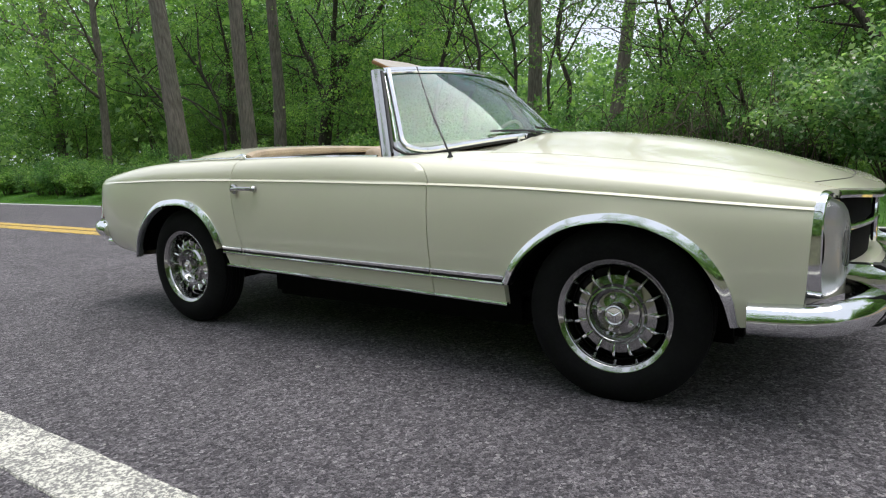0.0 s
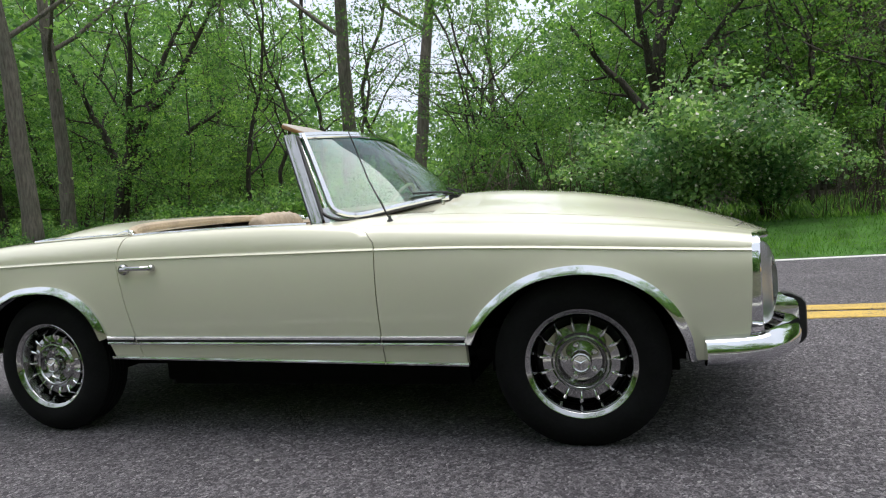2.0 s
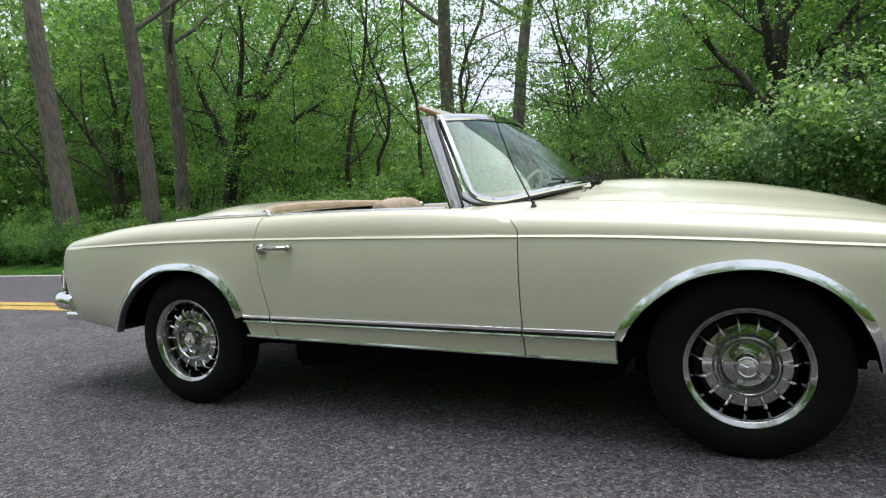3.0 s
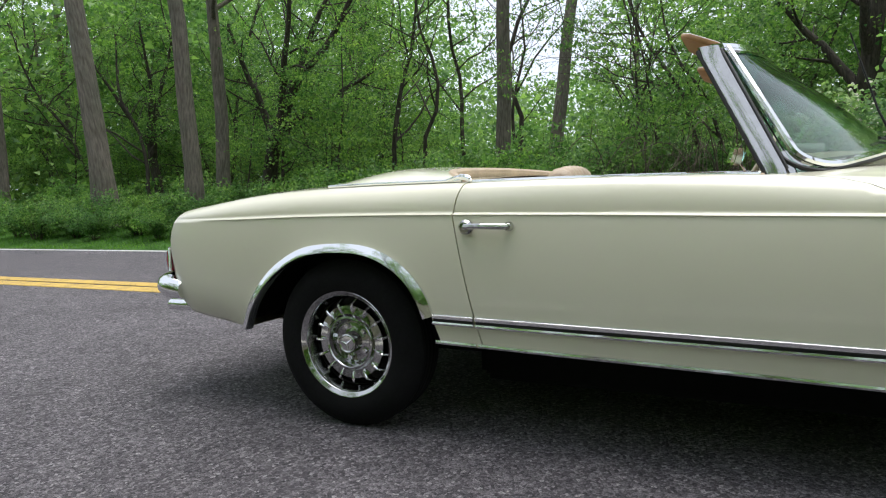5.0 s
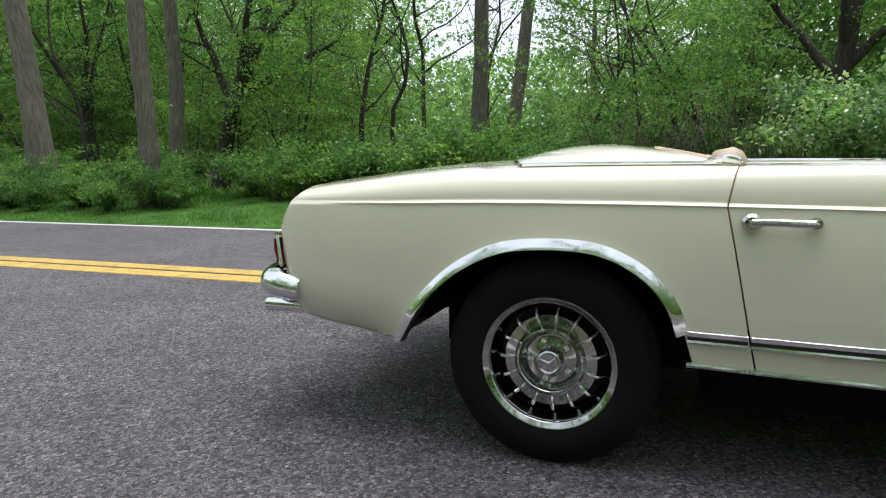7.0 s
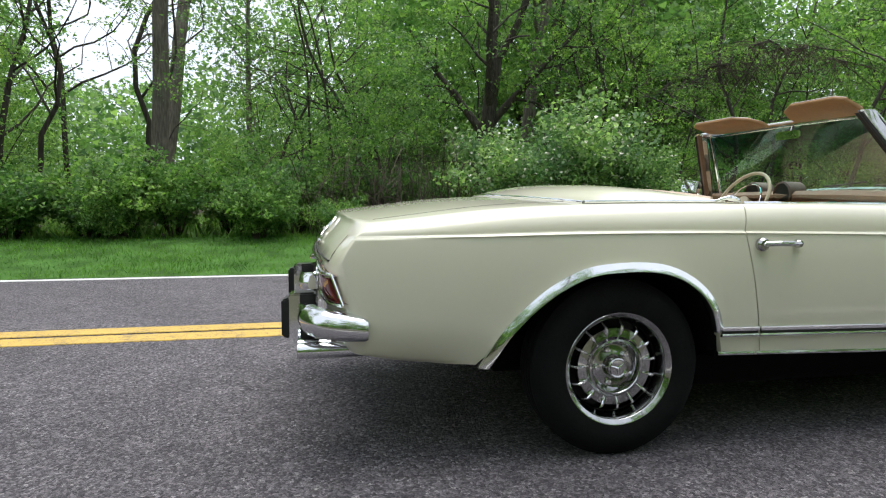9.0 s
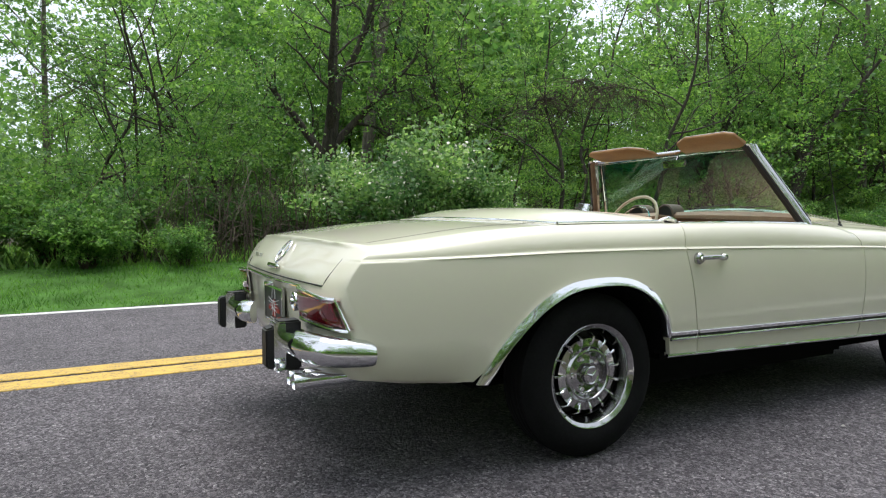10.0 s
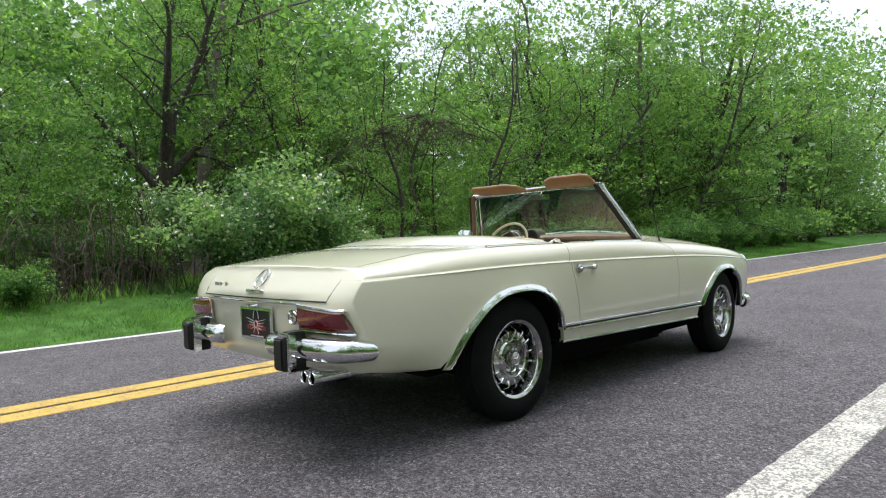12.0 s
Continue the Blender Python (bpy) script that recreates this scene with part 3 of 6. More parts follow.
def tail_surface(e, y, z):
    """x of the tail between its corners: e is the corner at that height."""
    k = min(1.0, max(0.0, (1 - abs(y) / e.y) / 0.20))
    k = math.sqrt(1 - (1 - k) ** 2)
    return e.x + (tail_x(z) + tail_bow(y) - e.x) * k


deck_s = [2.0] + OVER
bm = bmesh.new()
us = spread(-0.96, 0.46, (-0.495, 0.374))
deck_edge = {}
for side in (-1, 1):
    rows = []
    for s in LOW + TOP:
        a, b = rear_end(s), door_rear(s) - GAP
        row = [skin(a + (b - a) * u, s) for u in us]
        row.append(row[-1] + Vector((-0.001, -0.02, 0)))
        rows.append(row)
    rows.insert(0, [p + Vector((0, -0.03, 0.002)) for p in rows[0]])
    grid(bm, [[Vector((p.x, side * p.y, p.z)) for p in row] for row in rows], flip=side > 0)
    rows = []
    for s in deck_s:
        a, b = rear_end(s), door_rear(2.0) - GAP - 0.03 * min(1, (s - 2) / 0.1)
        row = [skin(a + (b - a) * u, s) for u in us]
        deck_edge[s] = row[0]
        rows.append([Vector((p.x, side * p.y, p.z)) for p in row])
    grid(bm, rows, flip=side > 0)
across = [-(3 - s) for s in deck_s] + [3 - s for s in deck_s[-2::-1]]
TC = -0.04  # middle of the lid's fittings
rows = []
for s in LOW + TOP:
    row = []
    e = skin(rear_end(s), s)
    for v in across:
        yw, zt = e.y * v, e.z
        d = deck_edge[min(deck_edge, key=lambda k: abs(k - (3 - abs(v))))]
        if s > 1.2:
            zt += (d.z - skin(rear_end(2.0), 2.0).z) * ((s - 1.2) / 0.8) ** 2
        dip = 0.022 if (0.46 < zt < 0.662 and abs(yw) < 0.46) else 0.0
        row.append(Vector((d.x, math.copysign(d.y, v), d.z)) if s == 2.0 else Vector((tail_surface(e, yw, zt) + dip, yw, zt)))
    rows.append(row)
grid(bm, rows, flip=True)
bmesh.ops.remove_doubles(bm, verts=bm.verts, dist=0.0006)
corner = {tuple(round(c, 3) for c in (p.x, sg * p.y, p.z)) for s in LOW + TOP for sg in (-1, 1) for p in (skin(rear_end(s), s),)}
corner |= {tuple(round(c, 3) for c in (p.x, sg * p.y, p.z)) for p in deck_edge.values() for sg in (-1, 1)}
on = [v for v in bm.verts if tuple(round(c, 3) for c in v.co) in corner]
edges = [e for e in bm.edges if e.verts[0] in on and e.verts[1] in on and len(e.link_faces) == 2 and e.calc_face_angle(0) > 0.3]
bmesh.ops.bevel(bm, geom=edges, offset=0.022, segments=4, profile=0.5, affect="EDGES", clamp_overlap=True)
tail = part("rear_body", bm, PAINT, car, "cream rear wings, deck and tail", angle=55)
# rolled underside of the tail
bm = bmesh.new()
grid(bm, [[(e.x, y, z) for e, y, z in ((skin(x, 0), sg * (skin(x, 0).y - k), skin(x, 0).z - dz) for sg in (-1, 1) for k, dz in (((0, 0), (0.05, 0.008), (0.2, 0.012)) if sg < 0 else ((0.2, 0.012), (0.05, 0.008), (0, 0))))] for x in np.linspace(-0.845, -0.50, 12)], flip=False)
part("tail_underside", bm, PAINT, car)


TAIL_S = LOW + TOP


def tail_point(y, z, out=0.0):
    s = float(np.interp(z, [skin(rear_end(q), q).z for q in TAIL_S], TAIL_S))
    e = skin(rear_end(s), s)
    return Vector((tail_surface(e, y, z) - out, y, z))


# shut lines of the trunk lid: dark grooves
bm = bmesh.new()
for side in (-1, 1):
    yl = 0.615 - side * 0.035
    path = [Vector((x, side * yl, 0)) for x in np.linspace(-0.06, -0.82, 24)]
    for p in path:
        w, yi = skin_y(p.x, crease(p.x)), shoulder_in(p.x)
        q = max(0.0, 1 - yl / (w - yi))
        p.z = skin(p.x, 2 + q).z - 0.0005
    path += [tail_point(side * (yl - 0.03 * k / 5), 0.79 - 0.022 * k, -0.001) for k in range(1, 6)]
    tube(bm, path, 0.0016, 5)
tube(bm, [tail_point(y, 0.680, 0.002) for y in np.linspace(-0.62, 0.55, 24)], 0.0032, 5)
part("lid_seam", bm, BLACK, car)
bm = bmesh.new()
tube(bm, [tail_point(y, 0.666, 0.008) for y in np.linspace(-0.46, 0.44, 24)], 0.006, 8)
part("lid_trim", bm, CHROME, car)

# tail lamps
for side in (-1, 1):
    lamp_bm, rim_bm = bmesh.new(), bmesh.new()
    ys = np.linspace(0.440, 0.775, 10)
    rows, rim = [], []
    for y in ys:
        hi = 0.655 - 0.012 * (y - 0.475) / 0.29
        lo = 0.556 - 0.002 * (y - 0.475) / 0.29
        wrap = max(0, (y - 0.70) / 0.08)
        base = -0.982 - 0.012 * (1 - ((y - 0.475) / 0.29) ** 2) + 0.014 * wrap**2
        f = (y - 0.475) / 0.29

        def at(dx, z):
            k = (hi - z) / (hi - lo)
            return (base + dx + 0.020 * k * max(0, f) ** 2 + 0.01 * k, side * (y - 0.03 * f + 0.030 * k * f), z)
        rows.append([at(0.02, lo), at(-0.012, lo + 0.008), at(-0.020, (lo + hi) / 2), at(-0.014, hi - 0.008), at(0.02, hi)])
        rim.append((at(-0.010, hi + 0.004), at(-0.010, lo - 0.004)))
    rows.append([(x + 0.010, y - side * 0.014, z) for x, y, z in rows[-1]])
    rows.append([(x + 0.030, y - side * 0.060, z) for x, y, z in rows[-2]])
    rim[-1] = tuple((x + 0.012, y, z) for x, y, z in rim[-1])
    grid(lamp_bm, rows, flip=side < 0)
    lamp = part("tail_lamp", lamp_bm, RED_LENS, car, "dark red tail lamp lens")
    for k in (0, 1):
        tube(rim_bm, [r[k] for r in rim], 0.007, 8)
    tube(rim_bm, [rim[-1][0], rim[-1][1]], 0.006, 8)
    tube(rim_bm, [rim[0][0], rim[0][1]], 0.005, 8)
    part("lamp_rim", rim_bm, CHROME, lamp, "chrome lamp surround")
    if side < 0:
        bm = bmesh.new()
        lathe(bm, [(0.036, -0.975), (0.036, -1.002), (0.033, -1.010), (0.026, -1.012), (0.022, -1.006), (0.013, -1.008), (0.011, -1.020), (0.001, -1.022)], 28, "x", (0, -0.400, 0.607))
        part("fuel_cap", bm, CHROME, car, "round chrome lock")

# plate with its frame
px = -0.992
bm = bmesh.new()
box(bm, (px - 0.004, TC - 0.15, 0.487), (px, TC + 0.135, 0.621), 0.001)
plate = part("plate", bm, PLATE_BLACK, car, "black plate with a red and white emblem")
bm = bmesh.new()
y0, y1 = TC - 0.160, TC + 0.145
for lo, hi in (((px - 0.010, y0, 0.477), (px + 0.002, y1, 0.489)), ((px - 0.010, y0, 0.619), (px + 0.002, y1, 0.631)), ((px - 0.010, y0, 0.489), (px + 0.002, y0 + 0.012, 0.619)), ((px - 0.010, y1 - 0.012, 0.489), (px + 0.002, y1, 0.619))):
    box(bm, lo, hi, 0.002)
part("plate_frame", bm, CHROME, plate)
bm = bmesh.new()
for k in range(9):
    y, d = -0.092 + 0.021 * k, abs(k - 4)
    zc1, h = 0.568 - 0.004 * d, 0.030 - 0.005 * d
    box(bm, (px - 0.0065, y, zc1 - h), (px - 0.004, y + 0.012, zc1 + h * 0.7), 0.0)
for sg in (-1, 1):
    box(bm, (px - 0.0065, -0.010 + sg * 0.014, 0.520), (px - 0.004, 0.006 + sg * 0.014, 0.545))
bmesh.ops.translate(bm, verts=bm.verts, vec=(0, TC - 0.008, -0.016))
part("emblem_bars", bm, PLATE_RED, plate)
bm = bmesh.new()
tube(bm, [(px - 0.0065, 0.026 * math.cos(a), 0.590 + 0.045 * math.sin(a)) for a in np.linspace(0, math.pi, 14)], 0.0022, 6)
tube(bm, [(px - 0.0075, 0.017 * math.cos(a), 0.563 + 0.017 * math.sin(a)) for a in np.linspace(0, 2 * math.pi, 20)], 0.0025, 6, caps=False)
for sg in (-1, 1):
    for k in range(4):
        tube(bm, [(px - 0.0075, sg * 0.022, 0.578 - 0.010 * k), (px - 0.0070, sg * (0.095 - 0.014 * k), 0.592 - 0.018 * k)], [0.0022, 0.0010], 5)
    tube(bm, [(px - 0.0072, sg * 0.010, 0.545), (px - 0.0072, sg * 0.026, 0.520)], 0.0018, 5)
for k in range(9):
    box(bm, (px - 0.006, -0.062 + 0.014 * k, 0.503), (px - 0.004, -0.052 + 0.014 * k, 0.509))
bmesh.ops.translate(bm, verts=bm.verts, vec=(0, TC - 0.008, -0.012))
part("emblem_line", bm, PLATE_WHITE, plate)
# plate lamp, lid handle, round emblem, badge bars
bm = bmesh.new()
tube(bm, spline([(px - 0.012, TC - 0.05, 0.646), (px - 0.03, TC - 0.02, 0.641), (px - 0.03, TC + 0.02, 0.641), (px - 0.012, TC + 0.05, 0.646)], 4), 0.009, 8)
part("plate_lamp", bm, CHROME, car)
bm = bmesh.new()
tube(bm, [tail_point(TC + y, 0.712, 0.010) for y in np.linspace(-0.085, 0.085, 12)], [0.004] + [0.010] * 10 + [0.004], 10)
part("lid_handle", bm, CHROME, car, "chrome lid handle")
bm = bmesh.new()
zc0 = 0.768
ring = [tail_point(TC + 0.046 * math.cos(a), zc0 + 0.042 * math.sin(a), 0.010) for a in np.linspace(0, 2 * math.pi, 33)]
tube(bm, ring, 0.0045, 6, caps=False)
for a in (90, 210, 330):
    tube(bm, [tail_point(TC, zc0, 0.012), tail_point(TC + 0.045 * math.cos(radians(a)), zc0 + 0.041 * math.sin(radians(a)), 0.010)], [0.006, 0.002], 6)
part("tail_emblem", bm, CHROME, car, "round chrome emblem on the lid")
for k in range(5):
    if k == 3:
        continue
    bm = bmesh.new()
    y = 0.47 - 0.036 * k
    p = tail_point(y, 0.732, 0.003)
    box(bm, (p.x - 0.002, y - 0.012, 0.722), (p.x + 0.004, y + 0.012, 0.744), 0.001)
    part("badge_bar", bm, BADGE, car)


# ---- bumpers ----
def bumper_section(p, out, up=1.0):
    """Rounded blade profile: out is the outward direction."""
    o = Vector(out).normalized()
    z = Vector((0, 0, 1))
    pr = [(-0.004, 0.046), (0.020, 0.044), (0.040, 0.030), (0.048, 0.012), (0.050, 0.000), (0.048, -0.014), (0.034, -0.036), (0.014, -0.044), (-0.004, -0.040)]
    return [p + o * a + z * b * up for a, b in pr]


def bumper(name, path, label, up=1.0, slim=lambda p: 1.0):
    pts = spline(path, 8)
    rows = []
    for i, p in enumerate(pts):
        d = pts[min(i + 1, len(pts) - 1)] - pts[max(i - 1, 0)]
        out = Vector((d.y, -d.x, 0))
        rows.append(bumper_section(p, out, up * slim(p)))
    bm = bmesh.new()
    grid(bm, rows)
    for row, inv in ((rows[0], False), (rows[-1], True)):
        vs = [bm.verts.new(q) for q in row]
        bm.faces.new(vs if inv else vs[::-1])
    bmesh.ops.recalc_face_normals(bm, faces=bm.faces)
    return part(name, bm, CHROME, car, label, angle=50)


def guard(parent, x, y, z0, z1, sgn):
    """Upright bumper guard with a black rubber face; sgn -1 at the tail, 1 at the nose."""
    bm = bmesh.new()
    rows = []
    for q in np.linspace(0, 1, 12):
        z = z0 + (z1 - z0) * q
        k = 1 - abs(2 * q - 1) ** 7
        d = 0.045 + 0.050 * k
        hw = 0.024 + 0.008 * k
        rows.append([(x - sgn * 0.03, y - hw, z), (x + sgn * d * 0.8, y - hw, z), (x + sgn * d, y - hw * 0.75, z), (x + sgn * d, y + hw * 0.75, z), (x + sgn * d * 0.8, y + hw, z), (x - sgn * 0.03, y + hw, z)])
    vs = grid(bm, rows, close=True)
    bm.faces.new(vs[0])
    bm.faces.new(vs[-1])
    bmesh.ops.recalc_face_normals(bm, faces=bm.faces)
    g = part("bumper_guard", bm, CHROME, parent, "upright chrome bumper guard")
    bm = bmesh.new()
    rows = []
    for q in np.linspace(-0.01, 1.01, 12):
        z = z0 + (z1 - z0) * q
        k = 1 - abs(2 * min(max(q, 0), 1) - 1) ** 7
        d = 0.045 + 0.050 * k
        rows.append([(x + sgn * (d - 0.004), y - 0.028, z), (x + sgn * (d + 0.016), y - 0.028, z), (x + sgn * (d + 0.022), y - 0.018, z), (x + sgn * (d + 0.022), y + 0.018, z), (x + sgn * (d + 0.016), y + 0.028, z), (x + sgn * (d - 0.004), y + 0.028, z)])
    vs = grid(bm, rows, close=True)
    bm.faces.new(vs[0])
    bm.faces.new(vs[-1])
    bmesh.ops.recalc_face_normals(bm, faces=bm.faces)
    part("guard_pad", bm, BLACK, g, "black rubber guard pad")


def block(name, material, parent, label, x0, x1, y, hw, z0, z1, taper=0.0):
    """A bevelled upright block, narrower at x1."""
    bm = bmesh.new()
    box(bm, (x1, y - hw, z0), (x0, y + hw, z1), 0.006)
    for v in bm.verts:
        q = (x0 - v.co.x) / (x0 - x1)
        v.co.z = (z0 + z1) / 2 + (v.co.z - (z0 + z1) / 2) * (1 - taper * q)
    return part(name, bm, material, parent, label)


for side in (-1, 1):
    pth = [(-0.856, side * 0.766, 0.472), (-0.90, side * 0.767, 0.477), (-0.945, side * 0.762, 0.483), (-0.992, side * 0.735, 0.486), (-1.025, side * 0.65, 0.486), (-1.034, side * 0.50, 0.485), (-1.036, side * 0.36, 0.484), (-1.030, side * 0.29, 0.484), (-1.005, side * 0.262, 0.484)]
    b = bumper("rear_bumper", [Vector(p) for p in (pth if side > 0 else pth[::-1])], "chrome rear bumper half", 1.08, lambda p: float(np.interp(p.x, [-0.97, -0.92, -0.866, -0.856], [1.0, 0.97, 0.90, 0.80])))
    g = block("bumper_guard", BLACK, b, "black rubber bumper guard with a chrome strip", -1.015, -1.095, side * 0.475 - 0.012, 0.036, 0.388, 0.558)
    block("guard_strip", CHROME, g, "chrome strip", -1.064, -1.108, side * 0.475 - 0.012, 0.041, 0.386, 0.556)
    block("guard_pad", BLACK, g, "black rubber pad", -1.105, -1.135, side * 0.475 - 0.012, 0.034, 0.393, 0.542, 0.12)
fb = bumper("front_bumper", [(2.815, -0.815, 0.339), (2.92, -0.80, 0.340), (3.01, -0.765, 0.342), (3.065, -0.70, 0.345), (3.11, -0.58, 0.347), (3.16, -0.30, 0.347), (3.17, 0, 0.347),
                             (3.16, 0.30, 0.347), (3.11, 0.58, 0.347), (3.065, 0.70, 0.345), (3.01, 0.765, 0.342), (2.92, 0.80, 0.340), (2.815, 0.815, 0.339)], "chrome wrap-round front bumper", 1.12)
for side in (-1, 1):
    guard(fb, 3.082, side * 0.47, 0.275, 0.470, 1)
# exhaust tips
for dy in (0, 0.062):
    bm = bmesh.new()
    lathe(bm, [(0.020, -0.70), (0.026, -0.76), (0.027, -1.075), (0.025, -1.080), (0.0235, -1.078), (0.0225, -1.060)], 24, "x", (0, -0.655 + dy, 0.380))
    tip = part("exhaust_tip", bm, CHROME, car, "chrome exhaust tip")
    bm = bmesh.new()
    lathe(bm, [(0.0228, -1.066), (0.0215, -0.98), (0.001, -0.97)], 24, "x", (0, -0.655 + dy, 0.380))
    part("tip_mouth", bm, UNDER, tip, "black inside of the tip")

# ---- nose ----
bm = bmesh.new()
for side in (-1, 1):
    rows = []
    for s in OVER[2:]:
        a, b = 1.84, front_end(s)
        row = [skin(a + (b - a) * u, s) for u in np.linspace(0, 1, 30)]
        row.append(row[-1] + Vector((-0.004, 0, -0.03)))
        row.insert(0, row[0] + Vector((0.01, 0, -0.03)))
        rows.append([Vector((p.x, side * p.y, p.z + 0.001)) for p in row])
    rows.insert(0, [p + Vector((0, -side * 0.0005, -0.02)) for p in rows[0]])
    grid(bm, rows, flip=side > 0)
bmesh.ops.remove_doubles(bm, verts=bm.verts, dist=0.0005)
part("hood", bm, PAINT, car, "cream engine hood with a raised middle", angle=50)
# shut line ahead of the hood
bm = bmesh.new()
for side in (-1, 1):
    pts = [skin(front_end(s) - 0.075 - 0.03 * (s - 2.1), s) for s in np.linspace(2.16, 3.0, 22)]
    tube(bm, [Vector((p.x, side * p.y, p.z + 0.0012)) for p in pts], 0.0018, 5)
part("hood_seam", bm, BLACK, car)
# scuttle between hood and windscreen
bm = bmesh.new()
for side in (-1, 1):
    rows = []
    for s in OVER[1:]:
        a, b = 1.34 + 0.02 * (s - 2), 1.836
        row = [skin(a + (b - a) * u, s) - Vector((0, 0, 0.002 + 0.028 * max(0, min(1, (s - 2.2) / 0.2)) * u)) for u in np.linspace(0, 1, 14)]
        rows.append([Vector((p.x, side * p.y, p.z)) for p in row])
    grid(bm, rows, flip=side > 0)
bmesh.ops.remove_doubles(bm, verts=bm.verts, dist=0.0005)
part("scuttle", bm, PAINT, car, angle=50)
# solid black block paints the dark inside of the open slot
bm = bmesh.new()
box(bm, (1.815, -0.30, 0.895), (1.86, 0.30, 0.941), 0.004)
part("air_intake", bm, BLACK, car, "black slot under the hood's rear edge")
# grille: dark bowed mouth, chrome edge above, bar and round emblem
nose_bow = lambda y: 0.150 * (1 - (y / 0.62) ** 2)
bm = bmesh.new()
rows = []
for y in np.linspace(-0.62, 0.62, 25):
    x = 2.975 + nose_bow(y)
    rows.append([(2.90, y, 0.70), (x - 0.03, y, 0.675), (x - 0.02, y, 0.57), (x - 0.03, y, 0.44), (2.90, y, 0.38)])
grid(bm, rows, flip=True)
bmesh.ops.recalc_face_normals(bm, faces=bm.faces)
grille = part("grille", bm, UNDER, car, "dark grille with chrome bar and round emblem")
bm = bmesh.new()
rows = []
for y in np.linspace(-0.58, 0.58, 25):
    x = 2.962 + nose_bow(y)
    rows.append([(x - 0.01, y, 0.592), (x + 0.006, y, 0.588), (x + 0.008, y, 0.578), (x + 0.006, y, 0.568), (x - 0.01, y, 0.564)])
grid(bm, rows, flip=True)
bmesh.ops.recalc_face_normals(bm, faces=bm.faces)
part("grille_bar", bm, CHROME, grille)
bm = bmesh.new()
tube(bm, [(3.112, 0.09 * math.cos(a), 0.578 + 0.09 * math.sin(a)) for a in np.linspace(0, 2 * math.pi, 33)], 0.010, 8, caps=False)
for a in (90, 210, 330):
    tube(bm, [(3.114, 0, 0.578), (3.112, 0.088 * math.cos(radians(a)), 0.578 + 0.088 * math.sin(radians(a)))], [0.014, 0.004], 6)
part("grille_emblem", bm, CHROME, grille)
bm = bmesh.new()
for side in (-1, 1):
    rows = []
    for s in OVER[2:]:
        x, p = front_end(s), skin(front_end(s), s)
        rows.append([(x - 0.002, side * p.y, p.z - 0.004), (x + 0.005, side * p.y, p.z - 0.010), (x + 0.007, side * p.y, p.z - 0.020), (x + 0.001, side * p.y, p.z - 0.029), (x - 0.03, side * p.y, p.z - 0.034), (x - 0.11, side * p.y, p.z - 0.036)])
    grid(bm, rows, flip=side < 0)
bmesh.ops.remove_doubles(bm, verts=bm.verts, dist=0.0005)
bmesh.ops.recalc_face_normals(bm, faces=bm.faces)
part("nose_trim", bm, CHROME, grille, "chrome band under the hood's front edge")
bm = bmesh.new()
rows = []
for y in np.linspace(-0.79, 0.79, 23):
    x = 2.99 + max(nose_bow(y), -0.03)
    rows.append([(x - 0.05, y, 0.452), (x, y, 0.447), (x + 0.012, y, 0.43), (x, y, 0.37), (2.90, y, 0.31)])
grid(bm, rows, flip=False)
bmesh.ops.recalc_face_normals(bm, faces=bm.faces)
part("nose_apron", bm, PAINT, car, "cream apron below the grille")
